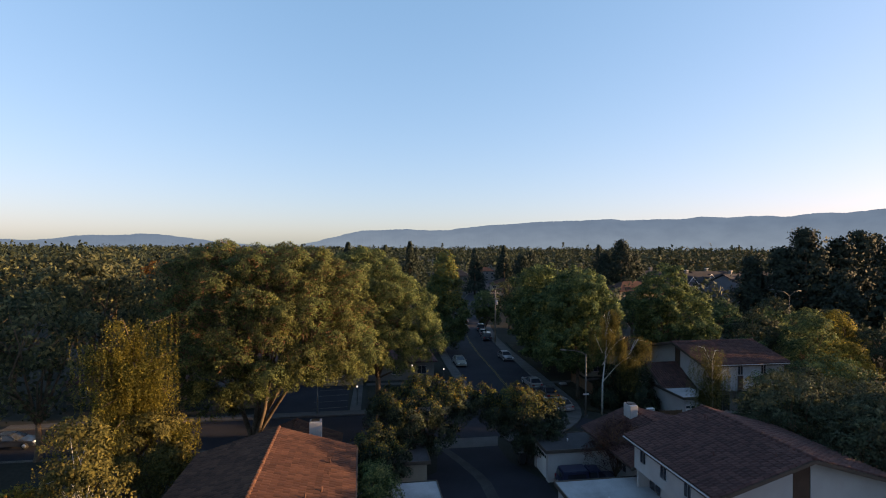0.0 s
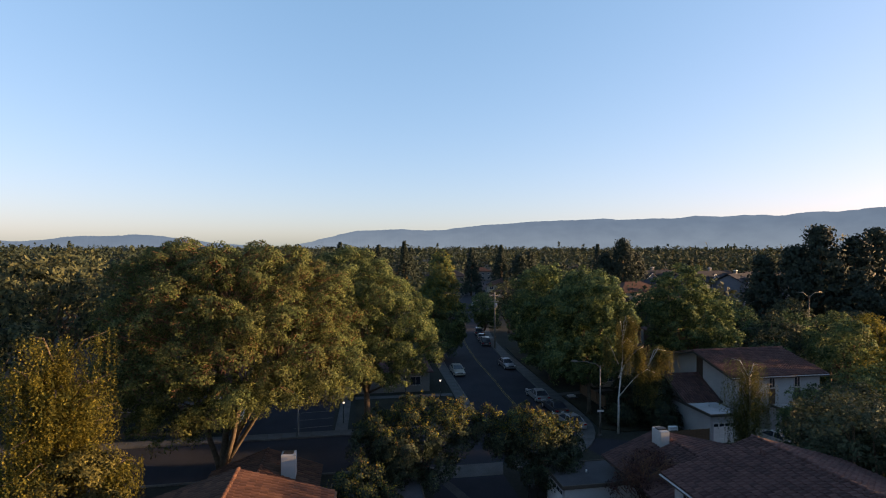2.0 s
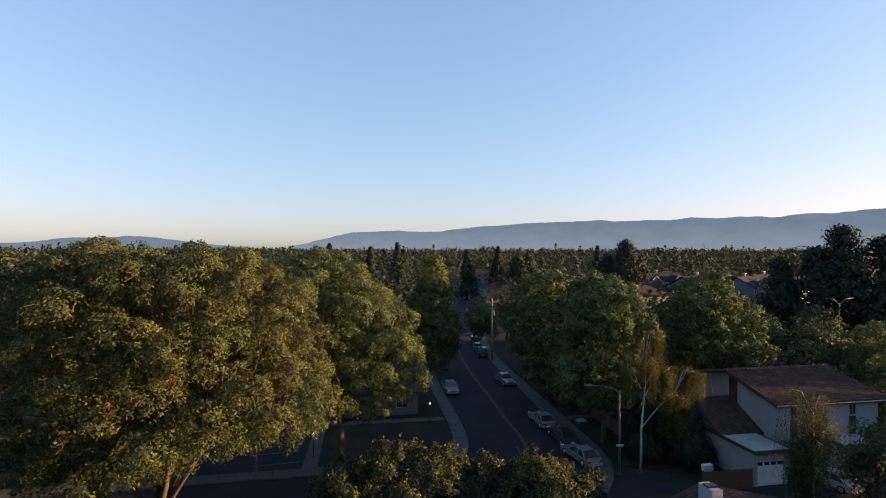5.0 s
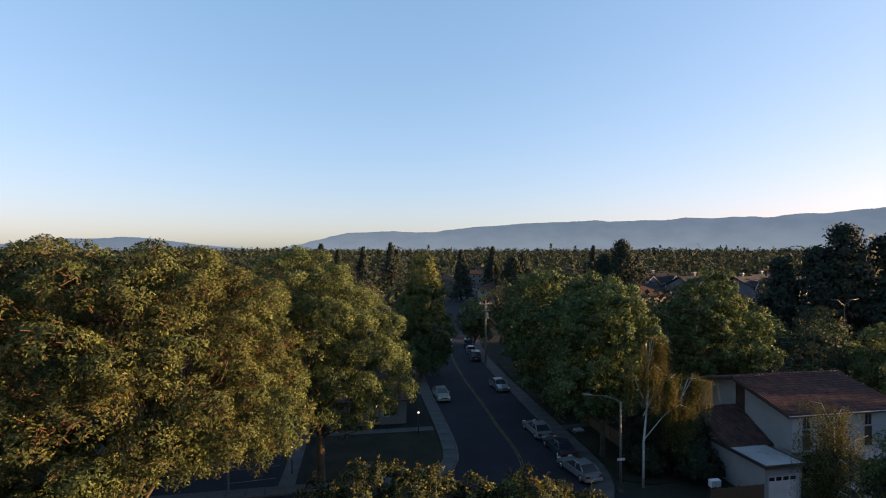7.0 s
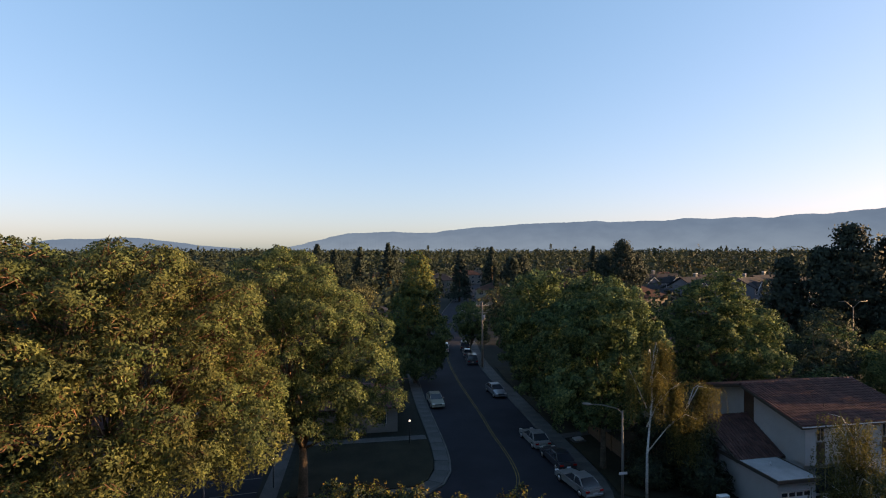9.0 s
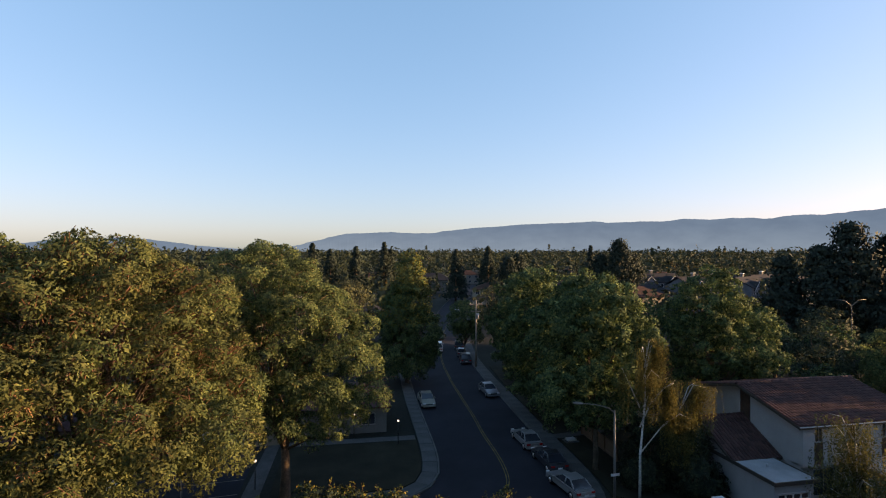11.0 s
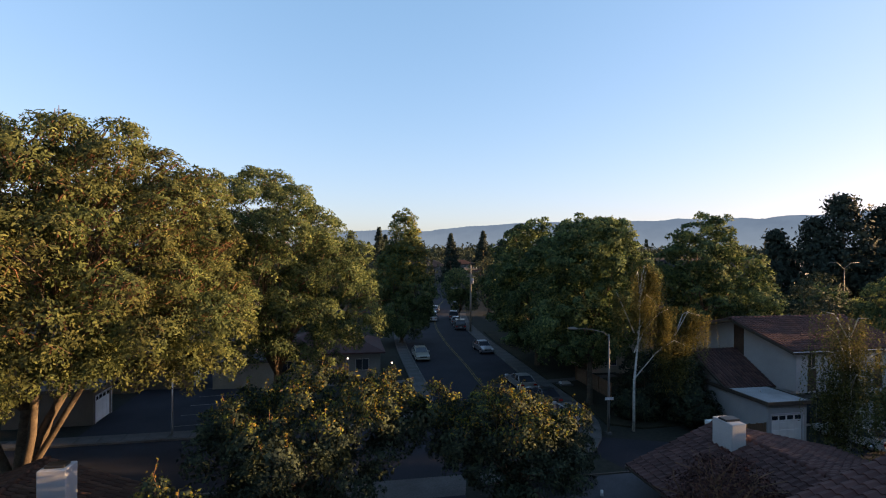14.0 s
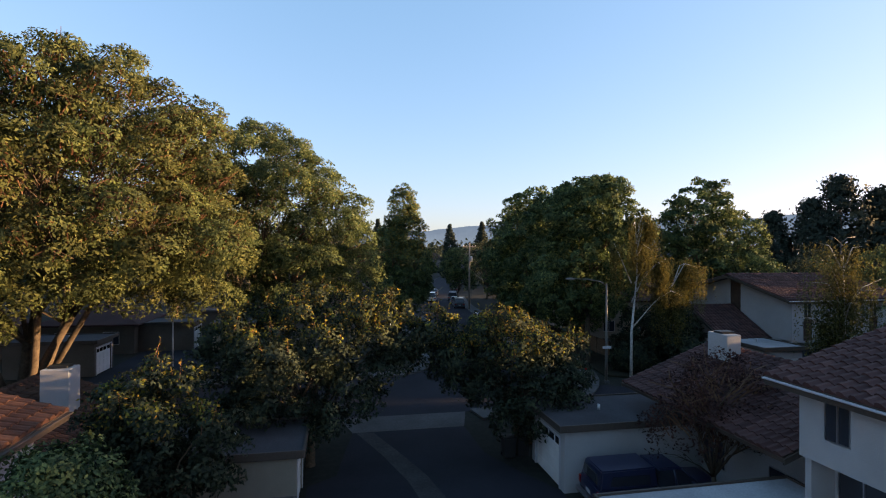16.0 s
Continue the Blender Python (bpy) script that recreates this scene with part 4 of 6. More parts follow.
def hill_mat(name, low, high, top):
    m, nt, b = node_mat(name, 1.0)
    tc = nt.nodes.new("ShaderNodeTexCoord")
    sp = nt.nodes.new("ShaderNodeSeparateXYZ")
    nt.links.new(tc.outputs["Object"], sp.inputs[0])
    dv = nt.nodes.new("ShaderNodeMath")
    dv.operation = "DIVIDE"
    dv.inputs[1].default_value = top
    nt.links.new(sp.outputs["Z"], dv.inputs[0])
    # the haze is painted in as glowing colour, paler towards the foot
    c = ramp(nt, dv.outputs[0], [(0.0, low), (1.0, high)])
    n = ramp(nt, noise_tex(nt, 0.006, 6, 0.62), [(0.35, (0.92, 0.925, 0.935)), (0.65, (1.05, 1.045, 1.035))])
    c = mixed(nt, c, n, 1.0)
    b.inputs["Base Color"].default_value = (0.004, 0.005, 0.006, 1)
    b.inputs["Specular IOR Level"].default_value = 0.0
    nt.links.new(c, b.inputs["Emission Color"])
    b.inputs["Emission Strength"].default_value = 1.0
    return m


M["hill"] = hill_mat("painted_haze_blue_hills", (0.050, 0.084, 0.122), (0.032, 0.060, 0.098), 200.0)


M["hill_low"] = hill_mat("painted_haze_low_hills", (0.040, 0.070, 0.108), (0.030, 0.057, 0.094), 120.0)


def hills(name, dist, profile, seed, label, material):
    """A ridge of hills round the north: profile gives (bearing from +y, height)."""
    rng = np.random.default_rng(seed)
    vs, fs = [], []
    az = np.arange(profile[0][0], profile[-1][0] + 0.01, 0.1)
    hh = np.interp(az, [p[0] for p in profile], [p[1] for p in profile])
    hh = hh + np.array([4.0 * noise.fractal(Vector((a * 0.9, seed, 0)), 1.0, 2.0, 5) for a in az])
    hh = hh + np.array([2.2 * noise.noise(Vector((a * 6.0, seed, 5))) + 1.2 * noise.noise(Vector((a * 17.0, seed, 8))) for a in az])
    rows = ((0.86, 0.0), (0.90, 0.22), (0.95, 0.62), (1.0, 1.0), (1.06, 0.7))
    for a, h in zip(az, hh):
        for k, f in rows:
            w = 1 + 0.25 * noise.noise(Vector((a * 0.6, k * 9, seed))) * (1 if 0 < f < 1 else 0)
            d = dist * k
            vs.append((math.sin(radians(a)) * d, math.cos(radians(a)) * d, max(-5.0, h * f * w)))
    n = len(rows)
    for i in range(len(az) - 1):
        for j in range(n - 1):
            o = i * n + j
            fs.append((o, o + n, o + n + 1, o + 1))
    ob = part(name, mesh_from(name, vs, fs, material, True), None)
    return tagged(ob, label, "hills", kind="structure")


DIST = 4000
up_ = lambda px: 20 + DIST * px / 902.0
RIGHT = [(-7.5, 0), (-6.5, up_(5)), (-4.9, up_(10.7)), (-2.5, up_(20.6)), (-0.1, up_(29.6)), (4.9, up_(32.9)), (7.5, up_(31.0)), (9.7, up_(31.5)), (10.8, up_(35.0)), (14.4, up_(40.8)), (16.6, up_(42.6)), (19.4, up_(46.2)), (22.5, up_(47.7)), (25.1, up_(48.5)), (27.2, up_(50.4)), (28.6, up_(47.6)), (32.2, up_(48.7)), (34.0, up_(48.0)), (35.8, up_(51.8)), (38.3, up_(49.3)), (40.2, up_(51.3)), (43.3, up_(48.7)), (45.0, up_(53.0)), (47.4, up_(52.1)), (48.6, up_(53.9)), (50.0, up_(55.9)), (56, up_(62)), (70, up_(70))]
LEFT = [(-52, 0), (-42, up_(6)), (-32.0, up_(9.8)), (-29.8, up_(8.6)), (-27.8, up_(12.8)), (-26.1, up_(17.6)), (-23.9, up_(17.2)), (-21.6, up_(20.7)), (-19.7, up_(19.3)), (-17.7, up_(15.2)), (-15.1, up_(9.1)), (-13.5, up_(6.5)), (-10, up_(2)), (-8, 0)]
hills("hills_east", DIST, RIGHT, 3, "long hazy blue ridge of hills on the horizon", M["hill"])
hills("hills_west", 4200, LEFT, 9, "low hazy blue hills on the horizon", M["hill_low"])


def far_wood(name, n, r0, r1, a0, a1, size0, per, seed, label, keep_out=None, hmin=7, hmax=15, leaf="far", conifers=0.16):
    """Many small tree crowns as one mesh of leaf clumps."""
    rng = np.random.default_rng(seed)
    pts, out = [], []
    made = 0
    while made < n:
        a, d = radians(rng.uniform(a0, a1)), math.sqrt(rng.uniform(r0 * r0, r1 * r1))
        x, y = 6 + math.sin(a) * d, 20 + math.cos(a) * d
        if keep_out and keep_out(x, y):
            made += 0.2
            continue
        made += 1
        h = hmin + (hmax - hmin) * rng.uniform() ** 1.4
        cone = rng.uniform() < conifers
        w = h * (rng.uniform(0.16, 0.24) if cone else rng.uniform(0.42, 0.68))
        k = per
        u = rng.normal(size=(k, 3))
        u /= np.linalg.norm(u, axis=1)[:, None]
        u *= (0.55 + 0.45 * rng.uniform(size=k) ** 0.5)[:, None]
        if cone:
            t = rng.uniform(0.08, 1.0, k)
            ww = w * (1.12 - t)
            p = np.stack([x + u[:, 0] * ww, y + u[:, 1] * ww, h * 1.15 * t], 1)
        else:
            bump = 1 + 0.25 * np.sin(u[:, 0] * 5 + made) * np.cos(u[:, 1] * 4 + made * 2)
            p = np.stack([x + u[:, 0] * w * bump, y + u[:, 1] * w * bump, h * 0.58 + u[:, 2] * h * 0.42 * bump], 1)
        pts.append(p)
        out.append(u)
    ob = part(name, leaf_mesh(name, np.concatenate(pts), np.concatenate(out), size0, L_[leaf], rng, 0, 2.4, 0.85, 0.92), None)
    return tagged(ob, label, "woodland", kind="stuff")


# ---- near trees ----
make_tree("tree", "huge spreading tree with warm olive foliage beside the court", -10.5, 54.5,
          [(0.9, -3.0, 14.5, 8.6, 7.5, 5.8), (5.8, -2.6, 12.9, 5.6, 5.0, 6.2), (-4.6, -1.5, 12.3, 4.6, 5.2, 5.4), (1.5, -6.0, 10.5, 7.5, 4.5, 5.0), (6.0, -3.5, 9.9, 5.6, 4.6, 3.7),
           (-3.0, -2.6, 16.2, 5.3, 5.5, 4.0), (4.2, -5.0, 16.2, 3.8, 3.6, 3.8), (7.7, -0.5, 10.3, 3.4, 4.5, 4.8), (-4.6, -4.5, 9.0, 4.4, 4.5, 3.8), (2.5, 5.0, 13, 7, 5, 6), (3.5, -5.2, 9.0, 4.8, 3.6, 2.6), (-3.0, -5.2, 7.2, 4.2, 3.6, 2.8), (7.0, -1.0, 9.2, 3.4, 3.6, 2.3)],
          0.75, 3.4, L_["big"], M["palebark"], 4700, 52, 0.54, 0.205, 11, split=(300, 1.2, 2.2), stems=[((-0.7, 0, 0), (-0.2, -0.2, 4.6), 0.34), ((-0.6, 0.0, 0.1), (2.3, -0.8, 6.2), 0.28), ((-0.9, 0.1, 0.1), (-2.4, -0.4, 5.6), 0.26), ((-0.6, 0.3, 0), (0.4, 2.4, 5.4), 0.24), ((-0.5, -0.1, 0.2), (1.0, -1.6, 6.4), 0.24), ((-0.5, 0.0, 0.3), (3.9, -1.8, 7.2), 0.19)], droop=0.3, inner=0.6, low=-0.5, forks=5, twigs=3800, ratio=0.44,
          targets=[(5, -4, 9), (7, -1, 13), (1, -5, 14), (-4, -3, 13), (-6, 0, 10), (3, 2, 16), (-1, 0, 17), (8, -4, 7.5), (2, -7, 9), (-5, -5, 8), (5, -2, 16), (9, -1, 9)])
make_tree("tree", "tall green tree with drooping foliage behind the lawn", 1.8, 63.0,
          [(-1.8, 1.0, 15.9, 3.8, 3.8, 4.0), (1.3, -0.5, 13.8, 3.9, 4.2, 3.8), (4.2, -1.2, 9.6, 3.8, 3.8, 3.6), (-1.5, -1.5, 10.5, 4.2, 4.0, 4.0), (0.8, 0, 7.0, 4.8, 4.2, 2.8), (-4.0, 2, 13, 3.2, 3.2, 3.6), (0.4, 0, 15.8, 2.6, 2.8, 3.0), (4.9, -0.5, 11.2, 2.8, 2.8, 3.0)],
          0.4, 4.0, L_["fresh"], M["bark"], 2200, 48, 0.54, 0.21, 12, split=(125, 1.05, 1.9), twigs=300, ratio=0.46, droop=0.4, forks=3, low=-0.5)
# gold leaves put the sunlight of the top into the colour
make_tree("tree", "tall narrow street tree with sunlit top beside the kerb", 15.2, 96.0,
          [(0.2, 0, 15.4, 2.2, 2.2, 4.0), (0.4, 0, 12.2, 3.1, 3.0, 3.6), (-1.0, 0, 9.5, 3.6, 3.4, 4.0), (1.4, 0, 7.5, 3.8, 3.6, 3.6), (0, 0, 4.6, 4.6, 4.2, 3.0), (-0.5, 0, 2.9, 4.0, 3.8, 2.2)],
          0.28, 2.6, L_["street"], M["bark"], 1300, 44, 0.6, 0.28, 13, group="street trees", extra=(L_["gold"], 0.4, "gold top leaves with sunlight put into their colour"))
# the brighter green upper leaves are painted sunlight
make_tree("tree", "full green street tree with sunlit crown", 28.3, 63.5,
          [(0.6, 0, 13.2, 3.8, 3.8, 3.5), (-2.6, 1.0, 11.8, 3.0, 3.2, 3.0), (2.4, -0.6, 11.2, 2.8, 3.0, 3.4), (0, 0, 9.0, 4.6, 4.0, 3.4), (-3.4, -0.5, 7.2, 2.6, 2.6, 2.8), (0.6, 0.3, 6.4, 3.6, 3.4, 2.4)],
          0.26, 4.5, L_["street"], M["palebark"], 1250, 42, 0.5, 0.26, 14, split=(110, 0.9, 1.5), group="street trees", forks=3, extra=(L_["fresh"], 0.12, "bright green upper leaves with sunlight put into their colour"))
make_tree("tree", "dense green street tree shading the kerb", 29.5, 79.0,
          [(0, 0, 13.6, 3.6, 3.6, 3.6), (-1.5, -1, 9.5, 4.0, 4.0, 3.6), (2.5, 0, 10.5, 4.0, 4.0, 4.0), (0.5, 0, 6.2, 4.8, 4.8, 3.2), (0, 0, 3.8, 4.0, 4.0, 2.2)],
          0.3, 3.2, L_["street"], M["bark"], 820, 40, 0.58, 0.32, 15, split=(90, 1.0, 1.7), group="street trees")
make_tree("tree", "dense green street tree shading the kerb", 31.5, 71.0,
          [(0, 0, 13.6, 3.8, 3.8, 3.8), (-1.8, -1, 10.2, 3.4, 3.4, 3.4), (2.0, 0.5, 9.0, 4.0, 4.0, 4.0), (0, 0, 6.0, 4.4, 4.4, 3.0), (-0.5, 0, 4.0, 3.6, 3.6, 2.0)],
          0.28, 3.6, L_["street"], M["bark"], 820, 40, 0.58, 0.32, 16, split=(90, 1.0, 1.7), group="street trees")
make_tree("tree", "dark green street tree further along the kerb", 32.3, 93.0,
          [(0, 0, 12.5, 3.8, 3.8, 4.0), (1.5, 0, 8.5, 4.6, 4.4, 4.2), (-1.8, 0, 8.5, 3.6, 3.6, 3.6), (0, 0, 4.6, 4.4, 4.4, 2.8)],
          0.28, 3.0, L_["street"], M["bark"], 800, 38, 0.62, 0.36, 17, split=(85, 1.0, 1.7), group="street trees")
make_tree("tree", "small sunlit street tree beside the utility pole", 27.6, 112.0,
          [(0, 0, 7.0, 2.8, 2.8, 3.2), (0.5, 0, 4.6, 2.6, 2.6, 2.0)], 0.15, 2.2, L_["fresh"], M["bark"], 160, 40, 0.7, 0.36, 18, group="street trees")
# fresh green leaves high in the crown stand in for sun
make_tree("tree", "bushy green tree with sunlit edge behind a tile roof", 45.2, 70.5,
          [(0, 0, 14.2, 3.2, 3.4, 3.6), (-1.9, 0, 11.4, 3.2, 3.6, 3.4), (2.8, -0.5, 11.0, 3.6, 3.6, 3.2), (4.6, -1, 8.0, 3.0, 3.0, 3.2), (0.6, 0, 7.5, 4.4, 4.6, 3.6)],
          0.34, 3.5, L_["street"], M["bark"], 1000, 42, 0.55, 0.29, 19, extra=(L_["fresh"], 0.2, "bright green leaves with sunlight put into their colour"), split=(130, 0.95, 1.6), forks=2)
strand_tree("birch_tree", "weeping birch with white trunk and rusty yellow strands", 28.55, 57.0, 13.0, 3.4, L_["rust"], M["birchbark"], 1150, 21, leaf_size=0.12, fork=0.5, trunk_r=0.095, limbs=4, lean=(0.7, 0.2), hang=(0.10, 0.32), tuft=0.3,
            given=(((-0.05, 0, 3.9), (1.85, 0, 5.9), (3.55, 0, 7.3)), ((3.5, 0, 7.25), (4.6, 0, 9.0), (5.8, 0.1, 8.7)), ((3.5, 0, 7.25), (4.3, 0.2, 8.8), (5.0, 0.3, 9.1)), ((0, 0, 6.0), (1.2, 0, 8.3), (3.1, 0.1, 9.4)), ((0.8, 0, 7.6), (1.9, -0.3, 9.0), (2.6, -0.4, 9.3)),
                   ((0.3, 0, 9.5), (1.0, 0, 12.2), (1.8, 0, 12.0)), ((0.4, 0, 10.5), (0.9, 0.1, 12.6), (1.4, 0.2, 12.4)), ((0, 0, 7.5), (-0.9, 0.1, 9.5), (-1.5, 0, 10.6)), ((1.85, 0, 5.9), (3.2, -0.3, 6.9), (4.1, -0.4, 6.5))))
strand_tree("birch_tree", "weeping birch with pale trunk in front of a garage", 34.1, 44.9, 10.5, 3.2, L_["birch"], M["birchbark"], 560, 22, leaf_size=0.12, fork=0.35, trunk_r=0.11, hang=(0.15, 0.45), tuft=0.4)
strand_tree("birch_tree", "sunlit yellowing weeping birch rising over dark shrubs", -17.0, 39.5, 15.0, 8.0, L_["gold"], M["palebark"], 1900, 23, taper=0.85, leaf_size=0.15, fork=0.2, trunk_r=0.16, lean=(0.3, 0), limbs=30, hang=(0.07, 0.26), tuft=0.5,
            given=(((0, 0, 5.0), (-1.0, 0, 8.0), (-1.9, 0, 9.6)), ((0, 0, 6.0), (0.9, 0, 9.0), (1.5, 0, 11.0)), ((0, 0, 4.0), (2.0, -0.4, 6.2), (4.2, -0.6, 7.4))))
make_tree("tree", "round tawny sunlit bush tree below a birch", -15.4, 38.4, [(0, 0, 5.6, 3.0, 2.8, 2.6), (-1.8, 0, 4.4, 2.4, 2.4, 2.2), (1.2, -0.4, 4.0, 2.4, 2.2, 2.2)], 0.16, 1.6, L_["birch"], M["bark"], 330, 60, 0.6, 0.18, 26, droop=0.3)
make_tree("birch_tree", "young sunlit yellowing birch", -14.2, 27.2,
          [(0, 0, 9.6, 1.3, 1.3, 2.0), (0.3, 0, 7.2, 2.0, 1.8, 2.2), (0, 0, 5.2, 2.2, 2.0, 2.0)], 0.12, 2.4, L_["birch"], M["birchbark"], 220, 50, 0.5, 0.18, 24, droop=0.6)
for k, (x, y, hh, rr) in enumerate(((34.4, 60.0, 5.8, 2.1), (32.2, 61.5, 5.0, 2.2), (33.6, 57.4, 3.0, 1.7), (30.2, 59.6, 2.2, 1.5))):
    make_tree("shrub", "dense dark evergreen shrub beside the house wing", x, y, [(0, 0, hh * 0.55, rr, rr, hh * 0.46), (rr * 0.3, 0.2, hh * 0.35, rr, rr, hh * 0.34)], 0.1, hh * 0.15, L_["dark"], M["bark"], 170, 44, 0.5, 0.22, 120 + k, "shrub", "evergreen shrubs")
make_tree("tree", "autumn-tinted sunlit tree in a back garden", -18.0, 26.0,
          [(0, 0, 6.0, 3.0, 2.8, 2.2), (-2.5, 0, 5.2, 2.6, 2.6, 2.0), (2.2, 0, 4.8, 2.4, 2.4, 2.0)], 0.2, 2.0, L_["gold"], M["bark"], 420, 44, 0.55, 0.19, 25, split=(44, 0.6, 1.1), extra=(L_["orange"], 0.12, "orange autumn leaves"))
# shrubby trees either side of the driveway mouth
make_tree("tree", "glossy dark tree with yellow tips beside the driveway mouth", 5.3, 45.6,
          [(0.0, 0, 5.2, 3.0, 2.6, 2.5), (2.4, 0.2, 5.4, 2.2, 2.2, 2.3), (-2.6, 0, 4.9, 2.2, 2.4, 2.4), (-0.5, -1.0, 3.6, 3.2, 2.4, 2.0), (4.4, 0.6, 5.4, 1.6, 1.5, 1.4), (-0.3, 0.4, 7.2, 1.1, 1.1, 1.3), (-2.2, 0, 6.6, 1.0, 1.0, 1.3), (3.4, 0.5, 7.1, 0.9, 0.9, 1.1), (1.6, -0.6, 3.4, 1.6, 1.6, 1.5), (-1.4, -2.0, 4.6, 2.0, 1.8, 2.2)],
          0.2, 1.6, L_["dark"], M["bark"], 850, 46, 0.42, 0.17, 31, group="trees at the driveway mouth", extra=(L_["tips"], 0.3, "yellow and rusty leaf tips brightened for sunlight"), forks=3, split=(70, 0.55, 1.05), droop=0.3, shoots=150)
make_tree("tree", "glossy dark tree with yellow tips beside the driveway mouth", 15.2, 45.6,
          [(-0.5, 0, 4.7, 2.4, 2.3, 2.2), (1.7, 0, 3.8, 1.9, 2.0, 2.0), (-2.5, 0.2, 4.4, 1.5, 1.6, 1.7), (0.8, -0.8, 2.9, 2.7, 2.1, 1.8), (-0.7, 0.3, 6.5, 0.8, 0.8, 0.9), (1.0, 0.2, 5.6, 0.8, 0.8, 0.9), (-3.8, 0.3, 6.0, 0.6, 0.6, 0.9), (-4.1, 0.2, 4.9, 0.9, 0.9, 0.9), (2.8, 0, 3.6, 1.2, 1.4, 1.4)],
          0.2, 1.5, L_["dark"], M["bark"], 720, 46, 0.42, 0.17, 32, group="trees at the driveway mouth", extra=(L_["tips"], 0.3, "yellow and rusty leaf tips brightened for sunlight"), forks=3, split=(60, 0.55, 1.05), droop=0.3, shoots=130)
make_tree("tree", "small glossy tree with red flowers in front of a garage", 0.9, 38.4,
          [(0, 0, 4.7, 1.6, 1.5, 1.6), (1.0, 0, 3.7, 1.6, 1.5, 1.6), (-1.0, 0, 3.3, 1.7, 1.6, 1.5)], 0.13, 1.4, L_["dark"], M["bark"], 420, 50, 0.34, 0.15, 33, split=(34, 0.45, 0.85), droop=0.3, shoots=40,
          extra=(L_["tips"], 0.2, "yellow leaf tips brightened for sunlight"))
make_tree("tree", "feathery green shrub tree beside the house", 0.6, 33.6,
          [(0, 0, 4.1, 1.4, 1.4, 1.5), (-0.4, 0, 2.9, 1.4, 1.4, 1.5), (0.7, 0.2, 3.1, 1.2, 1.2, 1.3)], 0.12, 1.2, L_["street"], M["bark"], 300, 50, 0.4, 0.13, 34, droop=0.5)
make_tree("tree", "small sparse dull-red tree beside the white garage", 20.4, 38.2,
          [(0.2, 0, 4.5, 1.9, 1.6, 1.6), (-1.3, 0, 3.5, 1.4, 1.3, 1.2), (1.3, 0, 3.7, 1.3, 1.3, 1.3)], 0.1, 1.5, L_["red"], M["bark"], 300, 20, 0.36, 0.12, 35, forks=5, twigs=80)
# olives and shrubs behind the near house; last two unseen, added to block sun
for k, (x, y, h, r, lf) in enumerate(((33.8, 35.5, 10.0, 3.8, "grey"), (40.0, 39.5, 7.4, 3.6, "grey"), (43.0, 43.0, 8.2, 4.6, "grey"), (36.2, 29.0, 10.8, 4.2, "grey"), (48, 45, 9.0, 4.4, "green"), (42.7, 46.6, 7.0, 2.6, "street"), (40.2, 41.6, 6.4, 2.2, "tips"), (41.5, 36, 9.0, 4.2, "grey"), (37.0, 23.5, 11.0, 4.2, "grey"), (41.5, 30.5, 12.0, 4.5, "grey"))):
    make_tree("tree", {"grey": "grey-green olive tree behind the house", "green": "dark green tree behind the house", "street": "bright green bushy shrub tree", "tips": "shrub with yellowing leaves"}[lf], x, y,
              [(0, 0, h * 0.66, r, r, h * 0.33), (r * 0.5, 0, h * 0.5, r * 0.7, r * 0.7, h * 0.3), (-r * 0.5, 0.3, h * 0.48, r * 0.7, r * 0.7, h * 0.3)],
              0.2, h * 0.22, L_[lf], M["bark"], 300, 44, 0.65, 0.22, 40 + k, group="garden trees")
for k, (x, y, h, r) in enumerate(((58.0, 57.5, 11.6, 3.2), (67.5, 63, 11.5, 3.0), (69.5, 70.5, 10.6, 3.8), (57.0, 52, 9.0, 3.6))):
    make_tree("tree", "golden willow-like tree lit by low sun", x, y,
              [(0, 0, h * 0.68, r * 0.75, r * 0.75, h * 0.32), (r * 0.4, 0, h * 0.5, r * 0.7, r * 0.7, h * 0.3), (-r * 0.4, 0, h * 0.45, r * 0.7, r * 0.7, h * 0.3)],
              0.2, h * 0.25, L_["gold" if k in (1, 3) else "fresh"], M["bark"], 260, 40, 0.7, 0.3, 60 + k, droop=0.4, group="golden trees")


def pine(x, y, h, r, seed, label="tall dark pine with layered branches", cone=False):
    rng = np.random.default_rng(seed)
    root = thing("pine_tree", pose(x, y, 0), label, "tree", "pines")
    part("trunk", tube([(0, 0, -0.1), (0.1, 0, h * 0.5), (0, 0, h * 0.97)], [h * 0.022, h * 0.014, 0.04], 7, M["bark"], "trunk"), None, root)
    pts, out = [], []
    for i in range(int(h * 14)):
        t = rng.uniform(0.06, 1.0)
        a = rng.uniform(0, 2 * math.pi)
        reach = r * (1.7 * (1.02 - t) if cone else min(1.0, (1.04 - t) * 2.2) ** 0.75) * rng.uniform(0.35, 1.05)
        c = np.array((math.cos(a) * reach * 0.85, math.sin(a) * reach * 0.85, h * t))
        n = 20
        o = rng.normal(size=(n, 3)) * np.array((0.6, 0.6, 0.34)) * (0.75 + r * 0.1) * ((1.15 - t * 0.75) if cone else 1.0)
        pts.append(c + o)
        out.append(o + c * np.array((0.2, 0.2, 0)))
    part("crown", leaf_mesh("crown", np.concatenate(pts), np.concatenate(out), 0.66, L_["pine"], rng, 0, 1.2, 0.75), None, root)
    return root


